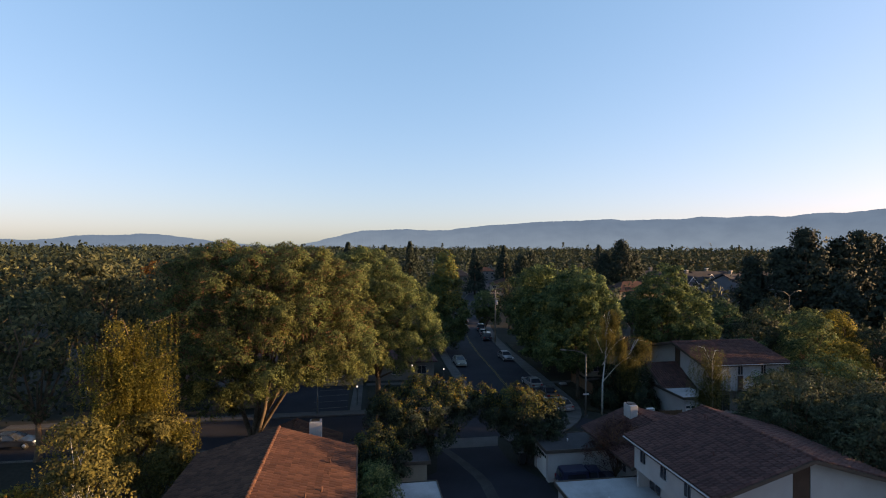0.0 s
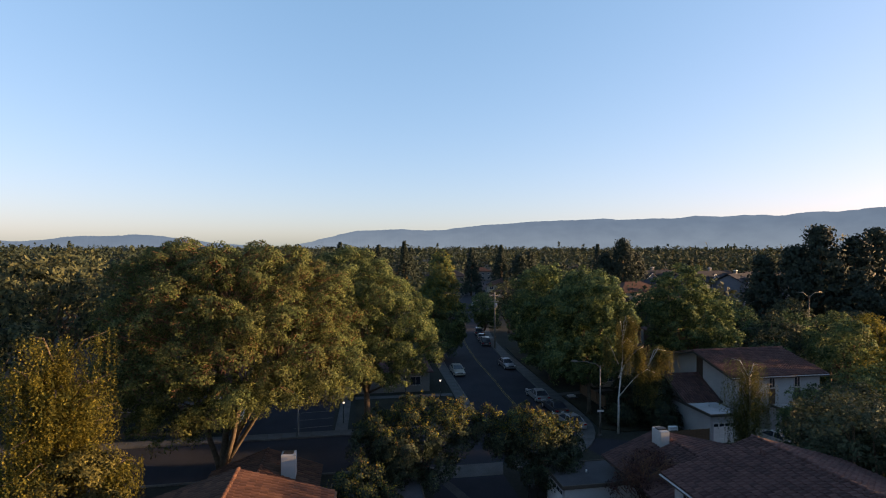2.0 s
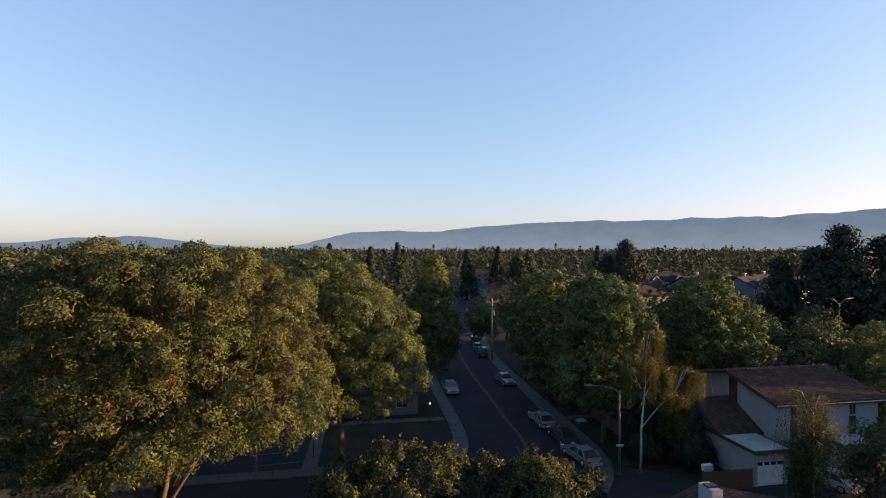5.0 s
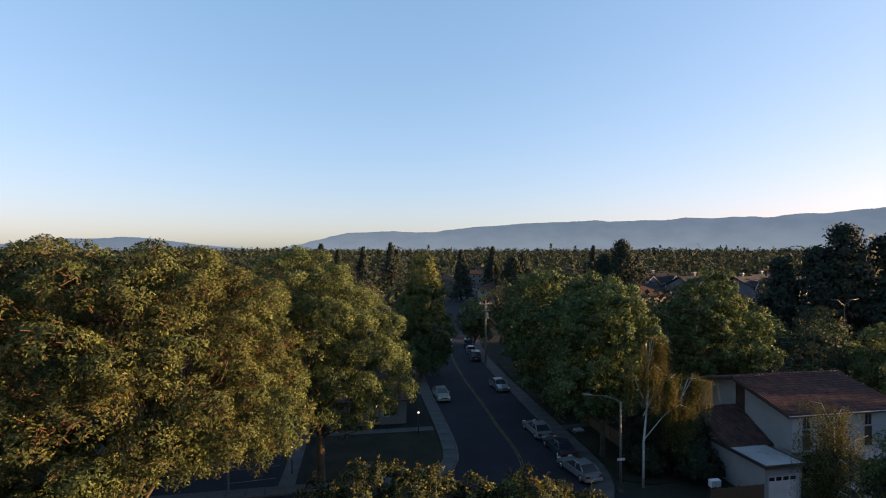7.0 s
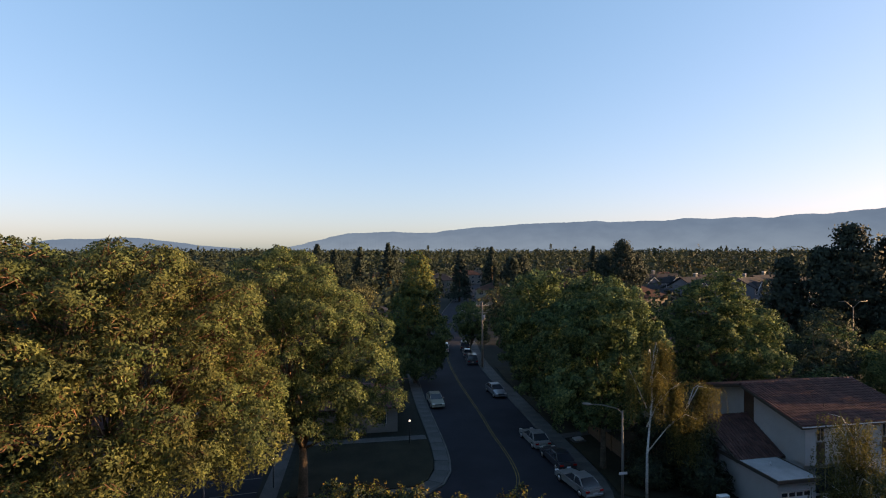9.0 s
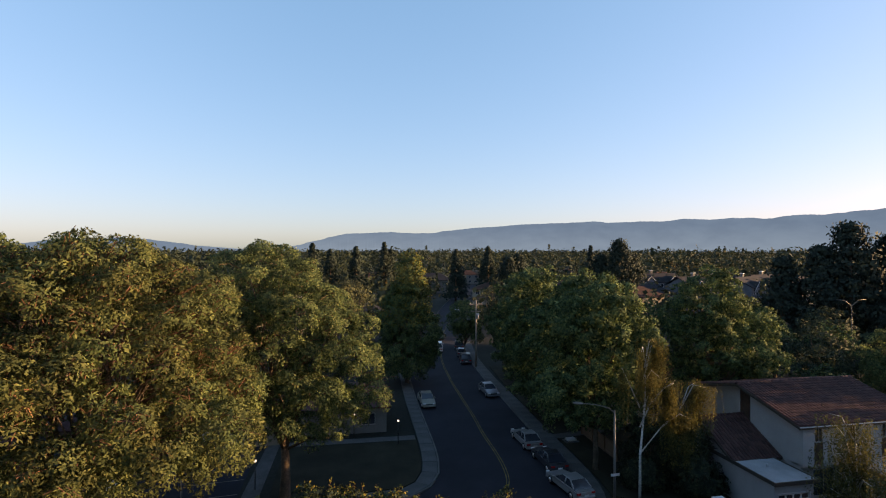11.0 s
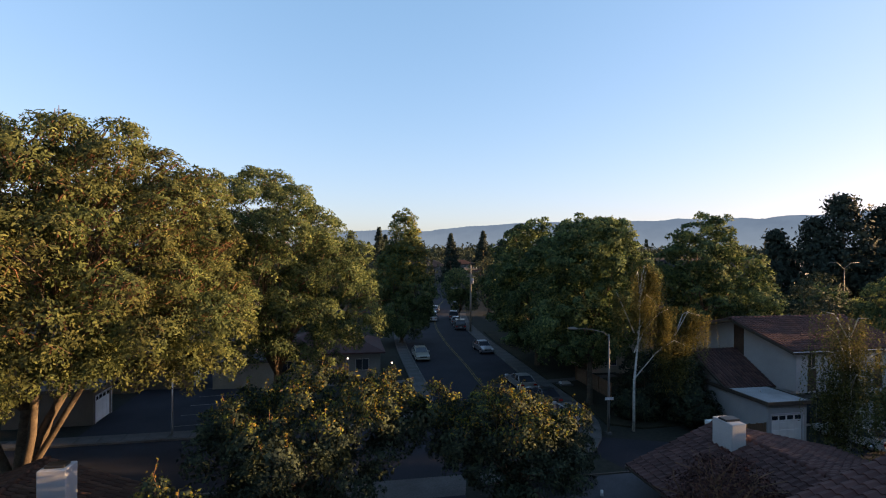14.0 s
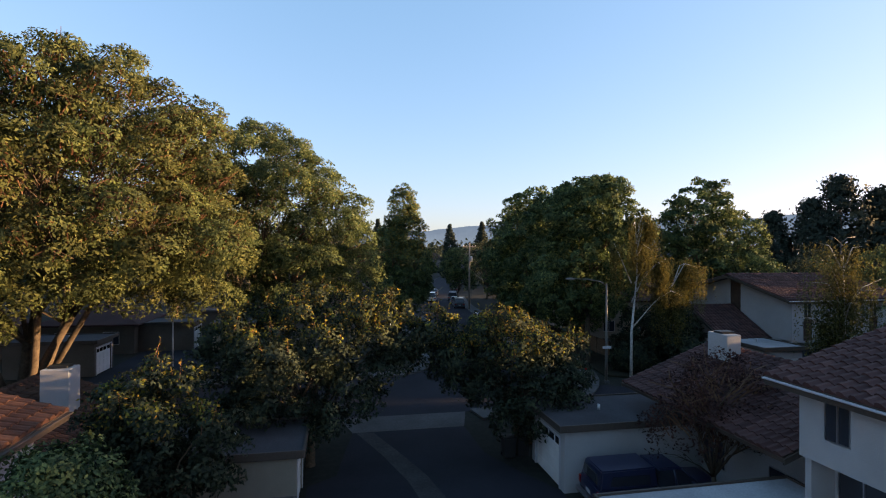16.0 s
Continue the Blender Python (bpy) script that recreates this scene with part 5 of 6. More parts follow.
for k, (x, y, h, r) in enumerate(((103, 104.5, 24.6, 7.0), (110.5, 103, 22.5, 5.5), (117, 104, 24.0, 6.5), (124, 106, 23.5, 6.5), (98.0, 106.0, 20.0, 5.2), (130, 102, 22, 5), (95, 112, 18, 4.5),
                                  (104, 96, 15, 5), (112, 92, 15, 5), (96, 178, 23.0, 6.0), (91, 182, 18.0, 5.0), (102, 180, 18, 5), (66, 205, 17, 5), (71, 208, 18, 5), (122, 250, 22, 3.6), (-6, 215, 22, 4.6), (0, 225, 20, 4.4),
                                  (10, 230, 21, 4.6), (22, 240, 23, 4.5), (25, 243, 20, 4.5), (48, 215, 20, 4.2), (61, 215, 21, 4.6))):
    pine(x, y, h, r, 80 + k, "tall pointed dark conifer among far roofs" if k > 13 else "tall dark pine with layered branches", k > 13)

# dark middle belts of trees; the unseen eastern ones are added to cast shade
mid = [(-22, 66, 19, 7), (-33, 68, 20.5, 7.5), (-44, 72, 20, 8), (-28, 82, 20, 7), (-42, 90, 21, 8), (-56, 84, 21, 8), (-58, 64, 20, 8), (-14, 92, 18, 6.5), (-24, 100, 18, 7), (-9, 104, 16, 6), (-36, 112, 18, 7), (-52, 108, 19, 8),
       (-70, 96, 20, 8), (4, 112, 15, 5.5), (-6, 122, 14, 5.5), (8, 132, 14, 5), (-30, 52, 17, 6), (-42, 54, 17, 7), (-38, 40, 15, 6), (54, 78, 9, 5), (70, 88, 10, 5), (68, 80, 9.5, 5), (76, 84, 10, 5), (84, 78, 10, 5.5), (72, 94, 11, 5), (82, 92, 11, 5),
       (58, 68, 7.5, 4.2), (64, 74, 8, 4.6), (76, 72, 8.5, 5), (86, 66, 11, 5.5), (50, 99, 11, 5), (44, 100, 13, 5), (38, 108, 13, 5), (50, 112, 12, 5), (60, 106, 12, 5), (40, 92, 13, 4.6), (36, 122, 13, 5), (46, 128, 12, 5), (54, 58, 6.5, 3.6), (72, 60, 9.5, 5), (80, 58, 11, 5.5), (62, 40, 10, 5), (70, 44, 11.5, 5.5), (78, 36, 12, 5.5), (60, 28, 14, 5.5), (72, 24, 12, 5.5), (58, 14, 11, 5), (68, 8, 12, 5.5), (88, 48, 13, 5.5), (90, 30, 12, 5.5), (53, 30.5, 12.4, 4.6), (54, 22, 12.4, 4.8)]
protos = []
for k, (h0, r0, lf, lab) in enumerate(((18, 7, "belt", "tall olive green tree in a dense belt"), (18, 7, "belt", "broad olive green tree in a dense belt"), (10, 5, "green", "round dark green garden tree"), (10, 5, "dark", "dark evergreen garden tree"))):
    rng = np.random.default_rng(200 + k)
    lob = [(rng.uniform(-0.45, 0.45) * r0, rng.uniform(-0.45, 0.45) * r0, h0 * rng.uniform(0.42, 0.74), r0 * rng.uniform(0.5, 0.7), r0 * rng.uniform(0.5, 0.7), h0 * rng.uniform(0.2, 0.27)) for _ in range(8)]
    protos.append((h0, r0, make_tree("tree", lab, mid[k][0], mid[k][1], lob, 0.35, h0 * 0.2, L_[lf], M["bark"], 340, 13, 0.85 if h0 > 12 else 0.62, 0.52 if h0 > 12 else 0.4, 210 + k, group="trees of the belts", forks=1)))
for k, (x, y, h, r) in enumerate(mid):
    h0, r0, src = protos[(k % 2) if h > 12.5 else 2 + (k % 2)]
    t = copy_thing(src, Matrix())
    t.matrix_world = pose(x, y, 0, 0, 0, k * 67.0) @ Matrix.Diagonal((r / r0, r / r0, h / h0, 1))
for h0, r0, src in protos:
    for o in (*src.children_recursive, src):
        bpy.data.objects.remove(o)
make_tree("tree", "orange autumn tree among dark crowns", -44, 118, [(0, 0, 12, 4, 4, 5), (2, 0, 9, 3.5, 3.5, 4)], 0.25, 3, L_["orange"], M["bark"], 130, 34, 1.0, 0.5, 230)


def street_zone(x, y):
    """True where the street, the courts and their gardens lie."""
    c = np.interp(y, [60, 100, 120, 140, 160, 190, 222, 262, 310], [20, 21.5, 24, 28, 34, 42, 52, 65, 81])
    return (abs(x - c) < 8 + max(0, y - 150) * 0.02) or (y < 125 and -75 < x < 95)


far_wood("woodland_near", 1500, 95, 340, -58, 62, 1.3, 52, 301, "mixed suburban trees between roofs", street_zone, 5.5, 13)
far_wood("woodland_autumn", 110, 110, 800, -50, 58, 1.3, 60, 304, "scattered yellow and rusty autumn trees", street_zone, 6, 13, "autumn", 0.0)
far_wood("woodland_middle", 3000, 320, 900, -58, 60, 2.4, 32, 302, "distant suburban tree canopy", street_zone, 7, 20)
far_wood("woodland_far", 4200, 850, 3000, -56, 58, 5.2, 20, 303, "haze-tinted tree canopy towards the hills", None, 8, 28)

for k, (x, y, w, d, h, rise, rot, st, wl, rf) in enumerate((
        (88, 157, 16, 10, 6.4, 2.8, 8, 2, "tan", "fartile"), (101, 170, 12, 10, 6.4, 2.6, 0, 2, "farwall", "slate"), (45, 258, 20, 12, 6.0, 3.0, -10, 2, "farwall", "slate"),
        (-8, 150, 15, 10, 3, 2, 10, 1, "tan", "fartile"), (8, 165, 16, 10, 3, 2, 0, 1, "farwall", "slate"), (2, 190, 16, 10, 3, 2, 20, 1, "tan", "fartile"), (-30, 165, 16, 10, 3, 2, -8, 1, "tan", "fartile"), (62, 205, 18, 11, 5.4, 2.3, -20, 2, "tan", "fartile"),
        (95, 215, 18, 11, 5.4, 2.3, 15, 2, "farwall", "fartile"), (150, 215, 18, 11, 5.4, 2.3, 15, 2, "tan", "fartile"), (10, 215, 14, 9, 3, 2, 0, 1, "farwall", "slate"), (-50, 210, 16, 10, 3, 2, 0, 1, "tan", "fartile"), (52, 168, 15, 10, 5.2, 2.0, -30, 2, "tan", "fartile"),
        (20, 300, 16, 10, 5.4, 2.4, 5, 2, "farwall", "fartile"), (75, 320, 18, 10, 5.4, 2.4, -8, 2, "farwall", "fartile"), (110, 280, 18, 10, 5.4, 2.4, 12, 2, "farwall", "slate"), (180, 280, 18, 10, 5.4, 2.4, 12, 2, "farwall", "fartile"), (150, 330, 18, 10, 5.4, 2.4, 0, 2, "tan", "fartile"), (-20, 330, 18, 10, 5.4, 2.4, 10, 2, "farwall", "fartile"), (-90, 260, 16, 10, 3.2, 2.2, 0, 1, "farwall", "fartile"))):
    low_house(x, y, w, d, h, rise, rot, M[wl], M[rf], {1: "low house with pitched roof among trees", 2: "pale two-storey house with pitched roof among trees", 3: "tall pale apartment house with gabled roof"}[st], "houses in the distance", st)


def apartment(x, y, rot, w, d, h):
    """A three-storey shingled house: gabled roof along x, two cross gables with white trim on the front (local -y)."""
    o = thing("apartment_house", pose(x, y, 0, 0, 0, rot), "blue-grey three-storey house with white trim and gables", "house", "apartment houses")
    n = 5
    wins = [(-w / 2 + w * (i + 0.5) / n - 0.6, -w / 2 + w * (i + 0.5) / n + 0.6, f * 2.8 + 0.9, f * 2.8 + 2.3) for f in range(3) for i in range(n)]
    part("front_wall", wall_with_holes(-w / 2, w / 2, "x", -d / 2, 0.2, 0, h, wins), M["bluewall"], o)
    for a0, a1, h0, h1 in wins:
        win = window(o, -d / 2, a0, a1, h0, h1, -1, axis="y")
        tr = bmesh.new()
        for q in ((a0 - 0.16, a1 + 0.16, h1, h1 + 0.18), (a0 - 0.16, a1 + 0.16, h0 - 0.14, h0), (a0 - 0.16, a0, h0, h1), (a1, a1 + 0.16, h0, h1)):
            add_box(tr, q[0], q[1], -d / 2 - 0.05, -d / 2 - 0.003, q[2], q[3])
        part("trim", tr, M["gutter"], win, "white window trim")
    part("rear_wall", box(-w / 2, w / 2, d / 2 - 0.2, d / 2, 0, h), M["bluewall"], o)
    rz = h + d * 0.28
    for s in (-1, 1):
        xa, xb = sorted((s * (w / 2 - 0.2), s * w / 2))
        part("gable_wall", prism([(-d / 2 + 0.2, 0), (d / 2 - 0.2, 0), (d / 2 - 0.2, h), (0, rz - 0.3), (-d / 2 + 0.2, h)], "x", xa, xb), M["bluewall"], o)
        e = s * (d / 2 + 0.5)
        part("roof", prism([(0, rz), (e, h - 0.15), (e, h + 0.05), (0, rz + 0.22)], "x", -w / 2 - 0.5, w / 2 + 0.5), M["slate"], o, "dark shingle roof slope")
    for cx in (-w * 0.27, w * 0.27):
        gw, gz = w * 0.15, h + w * 0.11
        part("cross_gable", prism([(cx - gw, h - 0.6), (cx + gw, h - 0.6), (cx, gz)], "y", -d / 2 - 0.45, -d / 2 - 0.055), M["bluewall"], o)
        for s in (-1, 1):
            part("gable_roof", prism([(cx, gz), (cx + s * (gw + 0.4), h - 0.75), (cx + s * (gw + 0.4), h - 0.55), (cx, gz + 0.2)], "y", -d / 2 - 0.7, -d * 0.12), M["slate"], o)
            part("barge_board", prism([(cx, gz + 0.02), (cx + s * (gw + 0.42), h - 0.74), (cx + s * (gw + 0.42), h - 0.5), (cx, gz + 0.26)], "y", -d / 2 - 0.78, -d / 2 - 0.705), M["gutter"], o, "white barge board")
    st = part("chimney", box(-0.5, 0.5, 0.6, 1.5, h, rz + 1.1, 0.03), M["farwall"], o)
    part("chimney_cap", box(-0.6, 0.6, 0.5, 1.6, rz + 1.1, rz + 1.25, 0.02), M["gutter"], st)


for x, y, rot, w in ((117, 168, 12, 15), (131, 163, 25, 14), (144, 158, 20, 14), (136, 183, 12, 18), (116, 190, 5, 18), (150, 176, 18, 16)):
    apartment(x, y, rot, w, 10.0, 8.4)

# ---- street furniture ----
lamp = thing("street_lamp", pose(26.3, 56.7, 0), "grey steel cobra-head street lamp beside the pavement", "street lamp")
part("pole", tube([(0, 0, -0.1), (0, 0, 3.5), (0, 0, 7.5)], [0.11, 0.09, 0.065], 10, M["lamp_steel"], "pole"), None, lamp)
part("arm", tube([(0, 0, 7.3), (-0.35, 0.2, 7.62), (-1.2, 0.65, 7.8), (-2.1, 1.1, 7.8)], [0.045, 0.04, 0.035, 0.03], 8, M["lamp_steel"], "arm"), None, lamp)
bm = bmesh.new()
bmesh.ops.create_uvsphere(bm, u_segments=12, v_segments=8, radius=1, matrix=Matrix.Translation((-2.35, 1.23, 7.79)) @ Matrix.Rotation(radians(-28), 4, "Z") @ Matrix.Diagonal((0.4, 0.17, 0.11, 1)))
part("lamp_head", bm, M["lamp_steel"], lamp)
part("base_plate", box(-0.2, 0.2, -0.2, 0.2, 0, 0.2, 0.02), M["concrete"], lamp)
part("sign_plate", box(-0.35, 0.35, -0.1, -0.08, 2.6, 2.8), M["gutter"], lamp, "small pale plate")
far_lamp = thing("street_lamp", pose(80, 84.5, 0), "far street lamp with two arms over trees", "street lamp")
part("pole", tube([(0, 0, -0.1), (0, 0, 11.5)], [0.08, 0.05], 8, M["dark_metal"], "pole"), None, far_lamp)
part("arm", tube([(0, 0, 11.3), (-1.2, 0, 12.2), (-2.6, 0, 12.3)], [0.04, 0.04, 0.04], 6, M["lamp_steel"], "arm"), None, far_lamp)
part("arm", tube([(0, 0, 11.3), (1.2, 0, 12.2), (2.6, 0, 12.3)], [0.04, 0.04, 0.04], 6, M["lamp_steel"], "arm"), None, far_lamp)
for x, y in ((43, 118), (60, 128)):
    t = copy_thing(far_lamp, pose(x, y, 0, 0, 0, 25))

upole = thing("utility_pole", pose(27.7, 104.0, 0), "weathered wooden utility pole with crossarm beside the kerb", "utility pole")
part("pole", tube([(0, 0, -0.2), (0, 0, 6), (0, 0, 11.2)], [0.18, 0.15, 0.11], 9, M["wood_pole"], "pole"), None, upole)
part("crossarm", box(-1.1, 1.1, -0.06, 0.06, 10.5, 10.65), M["wood_pole"], upole)
part("crossarm", box(-0.8, 0.8, -0.06, 0.06, 9.3, 9.43), M["wood_pole"], upole)
for x in (-1.0, -0.5, 0.5, 1.0):
    part("insulator", tube([(x, 0, 10.65), (x, 0, 10.85)], [0.05, 0.035], 7, M["pole"], "insulator"), None, upole)
part("transformer", tube([(0.3, 0, 8.1), (0.3, 0, 9.0)], [0.2, 0.2], 10, M["pole"], "transformer"), None, upole)
copy_thing(upole, pose(-3, 122, 0))
copy_thing(upole, pose(52, 232, 0, 0, 0, 20))


def globe_lamp(x, y, h):
    l = thing("globe_lamp", pose(x, y, 0), "lit white globe lamp on a dark post", "garden lamp", "globe lamps")
    part("post", tube([(0, 0, -0.05), (0, 0, h)], [0.05, 0.04], 8, M["dark_metal"], "post"), None, l)
    b = bmesh.new()
    bmesh.ops.create_uvsphere(b, u_segments=12, v_segments=8, radius=0.115, matrix=Matrix.Translation((0, 0, h + 0.11)))
    part("globe", b, M["lampglass"], l)
    part("collar", tube([(0, 0, h - 0.06), (0, 0, h + 0.02)], [0.07, 0.09], 8, M["dark_metal"], "collar"), None, l)


globe_lamp(11.6, 72.4, 2.35)
globe_lamp(-0.75, 65.0, 2.25)
globe_lamp(7.3, 75.4, 2.3)

# small things by the houses
pad = thing("utility_pad", pose(28.9, 70.0, 0.14, 0, 0, 5), "pale concrete utility pad on the dry lawn", "utility box")
part("slab", box(-0.7, 0.7, -0.5, 0.5, 0, 0.12, 0.02), M["concrete"], pad)
part("cover", box(-0.5, 0.5, -0.35, 0.35, 0.12, 0.3, 0.03), M["pole"], pad, "grey metal cover")
mail = thing("mailbox_cluster", pose(33.4, 54.6, 0), "white cluster mailbox on posts beside the fence", "mailbox")
part("cabinet", box(-0.45, 0.45, -0.2, 0.2, 0.8, 1.35, 0.02), M["door"], mail)
for x in (-0.3, 0.3):
    part("post", box(x - 0.04, x + 0.04, -0.04, 0.04, 0, 0.8), M["door"], mail)
for r in range(2):
    for k in range(4):
        part("mail_door", box(-0.42 + k * 0.21, -0.24 + k * 0.21, -0.215, -0.2, 0.84 + r * 0.25, 1.06 + r * 0.25), M["gutter"], mail)
dish = thing("satellite_dish", pose(41.6, 56.9, 3.35), "pale round satellite dish on the low roof", "satellite dish")
bm = bmesh.new()
bmesh.ops.create_uvsphere(bm, u_segments=16, v_segments=8, radius=0.4, matrix=Matrix.Translation((0, 0, 0.55)) @ Matrix.Rotation(radians(60), 4, "X") @ Matrix.Diagonal((1, 1, 0.18, 1)))
part("dish", bm, M["flatroof"], dish)
part("mast", tube([(0, 0, -0.3), (0, 0.05, 0.5)], [0.03, 0.03], 6, M["pole"], "mast"), None, dish)
part("feed_arm", tube([(0, 0, 0.3), (0, -0.5, 0.5)], [0.015, 0.015], 5, M["pole"], "feed_arm"), None, dish)
lot_pole = thing("light_pole", pose(-5.4, 61.9, 0), "thin grey light pole beside the parking court", "street lamp")
part("pole", tube([(0, 0, -0.1), (0, 0, 5.2)], [0.07, 0.05], 8, M["pole"], "pole"), None, lot_pole)
part("lamp_head", box(-0.25, 0.25, -0.15, 0.15, 5.2, 5.35, 0.03), M["dark_metal"], lot_pole)
for k, (x, y) in enumerate(((14.6, 44.9), (15.3, 45.0))):
    wb = thing("wheelie_bin", pose(x, y, 0), "dark plastic wheelie bin beside the garage", "bin", "bins")
    part("body", prism([(-0.25, 0.05), (0.25, 0.05), (0.29, 0.95), (-0.29, 0.95)], "y", -0.28, 0.28), M["dark_metal"], wb)
    part("lid", box(-0.31, 0.31, -0.32, 0.3, 0.95, 1.02, 0.02), M["dark_metal"], wb)
    for s in (-1, 1):
        part("wheel", tube([(s * 0.24 - 0.03, 0.27, 0.1), (s * 0.24 + 0.03, 0.27, 0.1)], [0.1, 0.1], 10, M["tyre"], "wheel"), None, wb)

# ---- cars ----
CAR_PAINT = {"silver": (0.2, 0.205, 0.21), "white": (0.42, 0.42, 0.41), "dark": (0.03, 0.035, 0.045), "beige": (0.27, 0.25, 0.21), "grey": (0.12, 0.13, 0.15), "blue": (0.012, 0.02, 0.055), "red": (0.3, 0.03, 0.02)}
for k_, c_ in list(CAR_PAINT.items()):
    m_, nt_, b_ = node_mat(k_ + "_car_paint", 0.28, 0.25)
    cc = ramp(nt_, noise_tex(nt_, 3.0, 4), [(0.3, tuple(v * 0.9 for v in c_)), (0.7, c_)])
    nt_.links.new(cc, b_.inputs["Base Color"])
    b_.inputs["Coat Weight"].default_value = 0.5
    M["paint_" + k_] = m_
M["headlight"] = plain("headlight_lens", (0.6, 0.6, 0.62), 0.15)
M["taillight"] = plain("red_tail_lens", (0.35, 0.015, 0.012), 0.2)


def wheel(parent, x, y, r):
    w = part("wheel", tube([(x, y - 0.1, r), (x, y + 0.1, r)], [r, r], 18, M["tyre"], "wheel"), None, parent, "black tyre")
    part("rim", tube([(x, y - 0.115, r), (x, y + 0.115, r)], [r * 0.62, r * 0.62], 12, M["rim"], "rim"), None, w, "alloy rim")


def shell(profile, half, inset):
    """A body from a side outline (x, z, half-width factor), rounded towards its edges."""
    bm = bmesh.new()
    left = [bm.verts.new((x, -half * k, z)) for x, z, k in profile]
    right = [bm.verts.new((x, half * k, z)) for x, z, k in profile]
    n = len(profile)
    bm.faces.new(left)
    bm.faces.new(right[::-1])
    for i in range(n):
        bm.faces.new((left[i], right[i], right[(i + 1) % n], left[(i + 1) % n]))
    bmesh.ops.recalc_face_normals(bm, faces=bm.faces)
    if inset:
        bmesh.ops.bevel(bm, geom=list(bm.edges), offset=inset, segments=2, affect="EDGES", clamp_overlap=True)
    return bm


def car(x, y, rot, paint, label, kind="sedan", group="parked cars"):
    """A car; its nose points along local +x."""
    c = thing("car", pose(x, y, 0.01, 0, 0, rot), label, "car", group)
    p = M["paint_" + paint]
    Ln, W = {"sedan": (4.7, 0.89), "suv": (4.8, 0.95), "van": (5.0, 0.98)}[kind]
    h, belt = {"sedan": (1.42, 0.92), "suv": (1.75, 1.05), "van": (1.85, 1.05)}[kind]
    a, b = -Ln / 2, Ln / 2
    body = part("body", shell([(a + 0.05, 0.28, 0.97), (a, 0.6, 0.98), (a + 0.05, belt - 0.02, 0.93), (a + 0.9, belt + 0.02, 0.96), (b - 1.5, belt, 0.96), (b - 0.25, belt - 0.18, 0.90), (b, 0.62, 0.9), (b - 0.04, 0.28, 0.94)], W, 0.07), p, c)
    if kind == "sedan":
        gl = [(a + 0.42, belt - 0.02, 0.90), (a + 1.15, h - 0.05, 0.72), (b - 2.35, h - 0.05, 0.72), (b - 1.42, belt - 0.04, 0.90)]
        rf = [(a + 1.1, h - 0.055, 0.735), (a + 1.35, h, 0.68), (b - 2.6, h, 0.68), (b - 2.3, h - 0.055, 0.735)]
    else:
        gl = [(a + 0.1, belt - 0.02, 0.92), (a + 0.38, h - 0.06, 0.78), (b - 2.1, h - 0.06, 0.78), (b - 1.2, belt - 0.04, 0.92)]
        rf = [(a + 0.3, h - 0.065, 0.80), (a + 0.5, h, 0.74), (b - 2.4, h, 0.74), (b - 2.05, h - 0.065, 0.80)]
    cab = part("glasshouse", shell(gl, W, 0.02), M["glass"], c, "dark tinted windows")
    part("roof", shell(rf, W, 0.025), p, c)
    for s in (-1, 1):
        x1 = (gl[1][0] + gl[2][0]) / 2
        part("pillar", tube([(x1, s * W * 0.915, belt - 0.05), (x1, s * W * 0.74, h - 0.05)], [0.045, 0.04], 5, p, "pillar"), None, c)
        part("pillar", tube([(gl[0][0] + 0.12, s * W * 0.90, belt - 0.03), (gl[1][0], s * W * 0.72, h - 0.05)], [0.07, 0.055], 5, p, "pillar"), None, c)
        part("pillar", tube([(gl[3][0] - 0.05, s * W * 0.90, belt - 0.03), (gl[2][0], s * W * 0.72, h - 0.05)], [0.04, 0.035], 5, p, "pillar"), None, c)
        part("mirror", box(gl[3][0] - 0.35, gl[3][0] - 0.22, min(s * W * 0.95, s * (W + 0.14)), max(s * W * 0.95, s * (W + 0.14)), belt, belt + 0.13, 0.02), p, c)
        part("headlight", box(b - 0.16, b - 0.02, s * W * 0.68 - 0.17, s * W * 0.68 + 0.17, 0.62, 0.76, 0.02), M["headlight"], c, "clear headlight")
        part("tail_light", box(a - 0.015, a + 0.1, s * W * 0.72 - 0.17, s * W * 0.72 + 0.17, 0.66, 0.82, 0.02), M["taillight"], c, "red tail light")
        for wx in (a + 0.85, b - 0.85):
            wheel(c, wx, s * (W - 0.12), 0.33)
    part("bumper", box(a - 0.05, a + 0.12, -W * 0.92, W * 0.92, 0.32, 0.52, 0.04), p, c)
    part("bumper", box(b - 0.1, b + 0.05, -W * 0.86, W * 0.86, 0.3, 0.5, 0.04), p, c)
    part("grille", box(b - 0.03, b + 0.012, -0.45, 0.45, 0.55, 0.68, 0.01), M["dark_metal"], c)
    part("number_plate", box(a - 0.065, a - 0.05, -0.2, 0.2, 0.55, 0.68), M["gutter"], c, "plain pale plate")
    return c


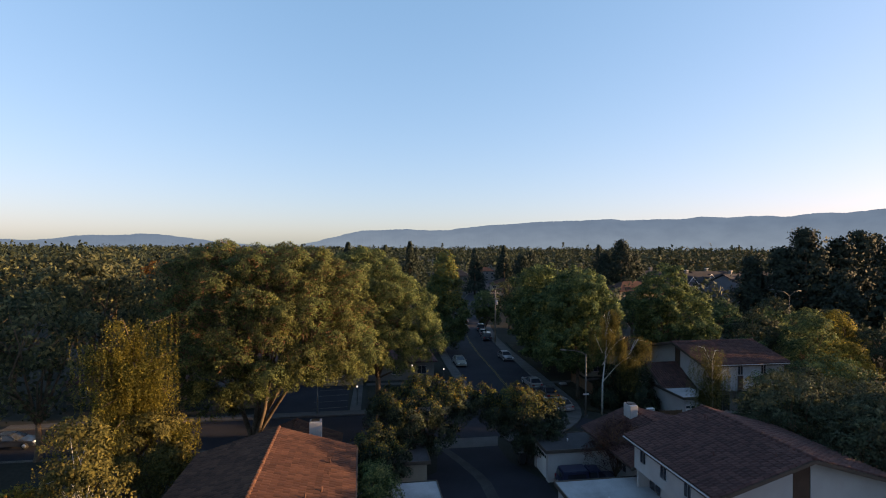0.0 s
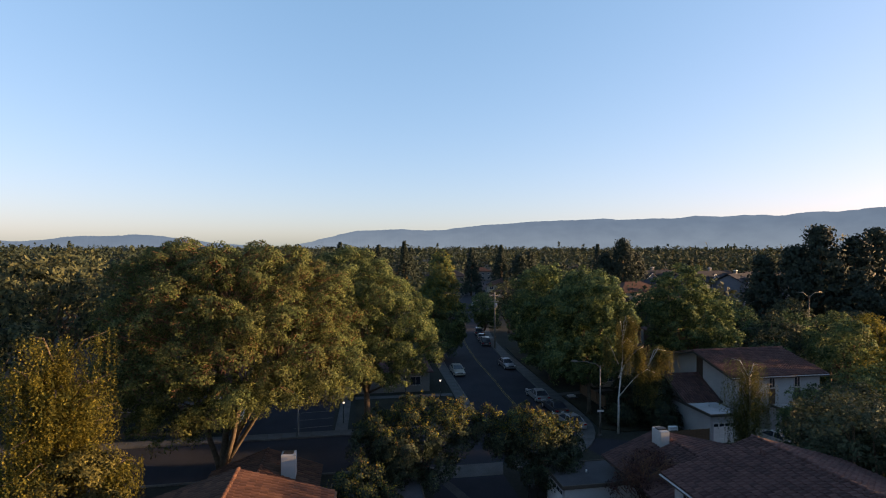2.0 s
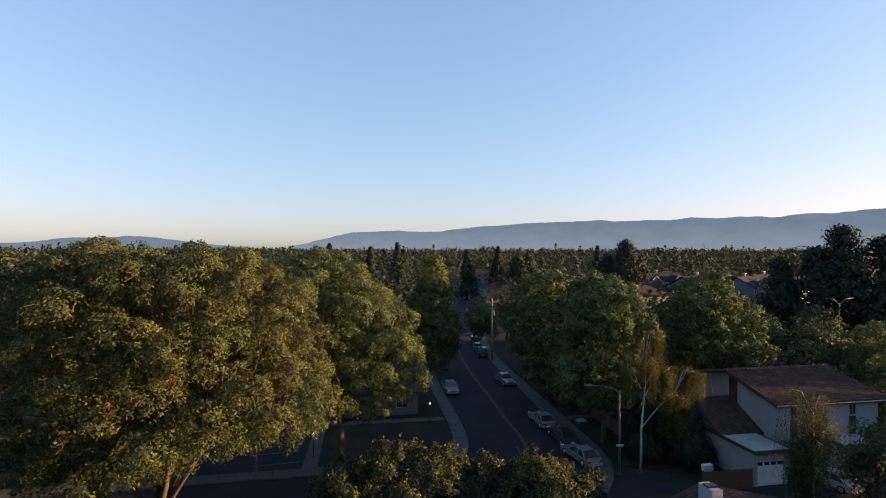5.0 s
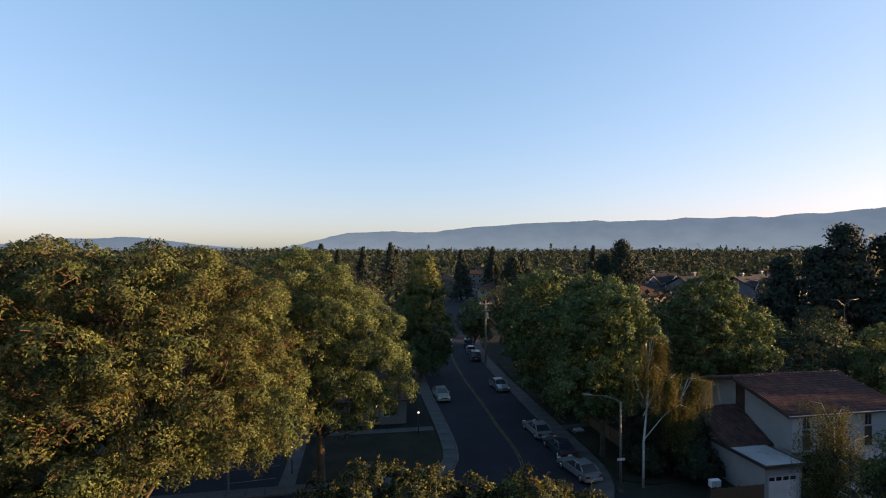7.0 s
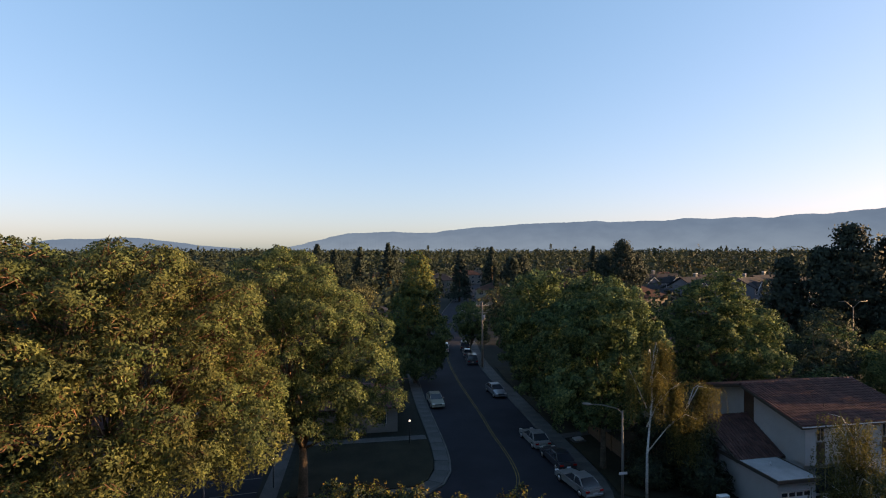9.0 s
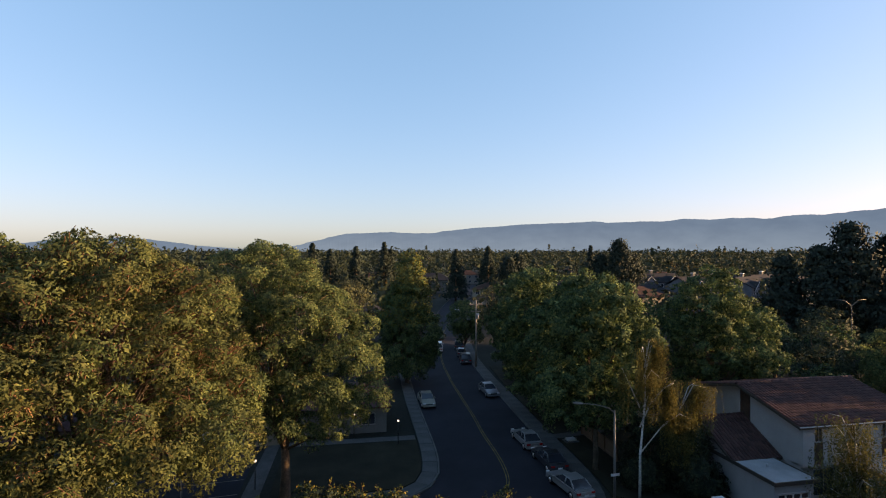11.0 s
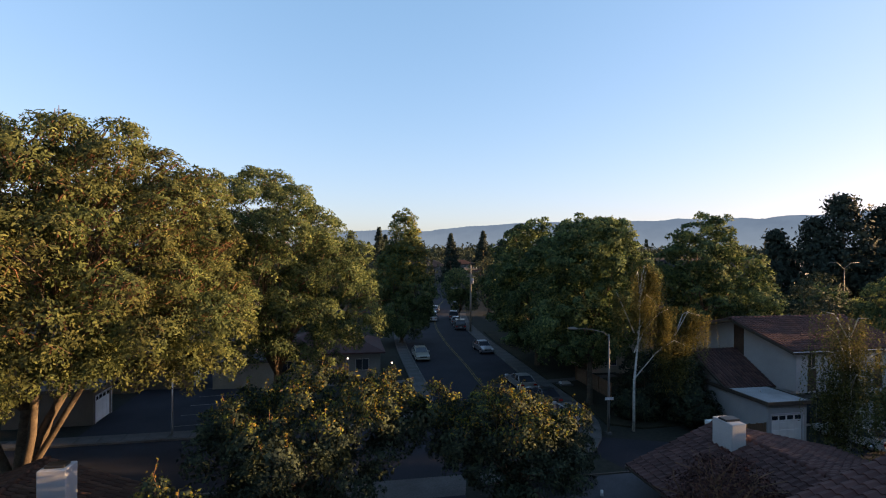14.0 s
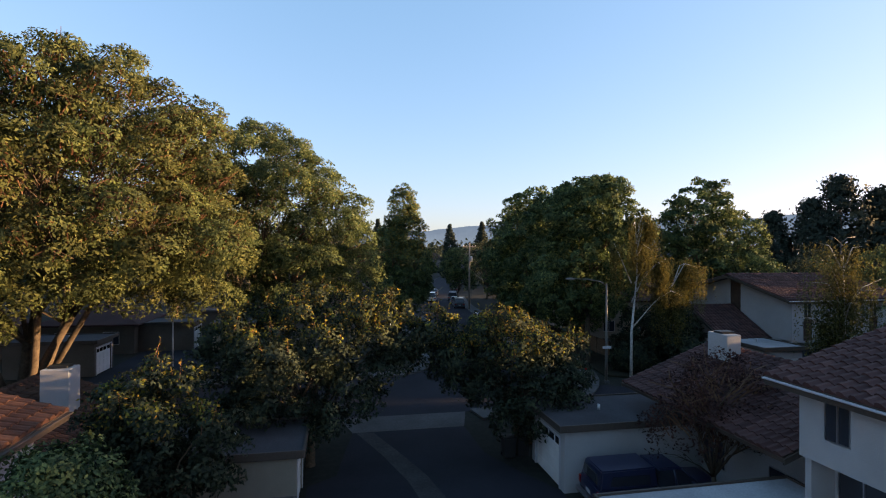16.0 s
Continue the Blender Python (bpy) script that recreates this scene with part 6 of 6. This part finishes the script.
car(24.35, 70.6, 92, "silver", "silver saloon car parked at the kerb")
car(24.65, 65.4, 92, "dark", "dark green-grey saloon car parked at the kerb")
car(24.35, 60.4, 99, "silver", "silver saloon car parked at the kerb bend", "sedan")
car(25.5, 88.5, -88, "grey", "dark grey hatchback driving towards the bend", "sedan", "cars in the street")
car(16.5, 85.5, -90, "beige", "beige pickup-like car facing the bend beside the kerb", "sedan")
for k, (x, y, pt, kd) in enumerate(((26.9, 108.5, "dark", "suv"), (27.6, 114.5, "grey", "sedan"), (24.0, 119.5, "white", "van"), (28.6, 121, "dark", "suv"), (27.0, 133.0, "silver", "sedan"), (33.5, 141, "grey", "sedan"), (36, 150, "dark", "suv"), (31, 166, "red", "sedan"), (40, 176, "white", "sedan"), (44, 190, "silver", "sedan"))):
    car(x, y, 82 - k * 1.6, pt, {"van": "white van in the street", "suv": "dark sport utility car parked at the kerb", "sedan": "saloon car parked at the kerb"}[kd], kd)
car(-34.5, 56.0, 0, "dark", "dark saloon car parked beyond the trees", "sedan")
car(43.0, 52.0, 100, "white", "white car parked beside the garage", "sedan")
car(-6.0, 88.5, 60, "white", "white car parked in the court", "sedan")

# pickup with a camper shell, beside the near garage
t = thing("pickup_truck", pose(18.7, 39.4, 0.01, 0, 0, -3), "dark blue pickup truck with camper shell beside a garage", "truck")
p = M["paint_blue"]
part("body", shell([(-2.65, 0.45, 0.97), (-2.7, 0.75, 0.98), (-2.65, 1.08, 0.95), (0.9, 1.08, 0.95), (2.3, 1.02, 0.9), (2.65, 0.85, 0.88), (2.65, 0.45, 0.92)], 0.93, 0.05), p, t)
sh = part("camper_shell", shell([(-2.62, 1.06, 0.93), (-2.5, 1.72, 0.78), (-0.35, 1.78, 0.78), (-0.3, 1.06, 0.93)], 0.93, 0.05), p, t, "dark blue camper shell")
part("cab", shell([(-0.28, 1.06, 0.92), (-0.2, 1.66, 0.76), (0.75, 1.66, 0.74), (1.45, 1.06, 0.9)], 0.93, 0.04), M["glass"], t, "dark tinted cab windows")
part("cab_roof", shell([(-0.22, 1.62, 0.78), (-0.18, 1.71, 0.72), (0.7, 1.71, 0.7), (0.8, 1.62, 0.77)], 0.93, 0.03), p, t)
for s in (-1, 1):
    prof = [(-2.2, 1.2), (-0.6, 1.2), (-0.65, 1.56), (-2.1, 1.54)]
    ya, yb = sorted((s * 0.93 * 0.865, s * 0.93 * 0.90))
    part("side_window", prism(prof, "y", ya, yb), M["glass"], sh)
    part("pillar", tube([(0.45, s * 0.85, 1.05), (0.42, s * 0.71, 1.64)], [0.05, 0.045], 5, p, "pillar"), None, t)
    part("pillar", tube([(1.4, s * 0.83, 1.05), (0.75, s * 0.70, 1.64)], [0.045, 0.04], 5, p, "pillar"), None, t)
    part("trim", box(-2.6, 2.4, min(s * 0.9, s * 0.925), max(s * 0.9, s * 0.925), 0.98, 1.01), M["rim"], t, "chrome trim strip")
    part("tail_light", box(-2.72, -2.6, s * 0.8 - 0.07, s * 0.8 + 0.07, 0.72, 1.0, 0.01), M["taillight"], t, "red tail light")
    part("headlight", box(2.55, 2.67, s * 0.62 - 0.16, s * 0.62 + 0.16, 0.68, 0.84, 0.02), M["headlight"], t, "clear headlight")
    part("mirror", box(1.0, 1.12, min(s * 0.88, s * 1.08), max(s * 0.88, s * 1.08), 1.1, 1.26, 0.02), p, t)
    for wx in (-1.7, 1.75):
        wheel(t, wx, s * 0.8, 0.36)
part("rear_window", prism([(-0.6, 1.2), (0.6, 1.2), (0.52, 1.58), (-0.52, 1.58)], "x", -2.64, -2.58), M["glass"], sh)
part("rear_bumper", box(-2.85, -2.68, -0.88, 0.88, 0.42, 0.58, 0.03), M["rim"], t, "chrome bumper")
part("number_plate", box(-2.73, -2.71, -0.18, 0.18, 0.66, 0.8), M["gutter"], t, "plain pale plate")
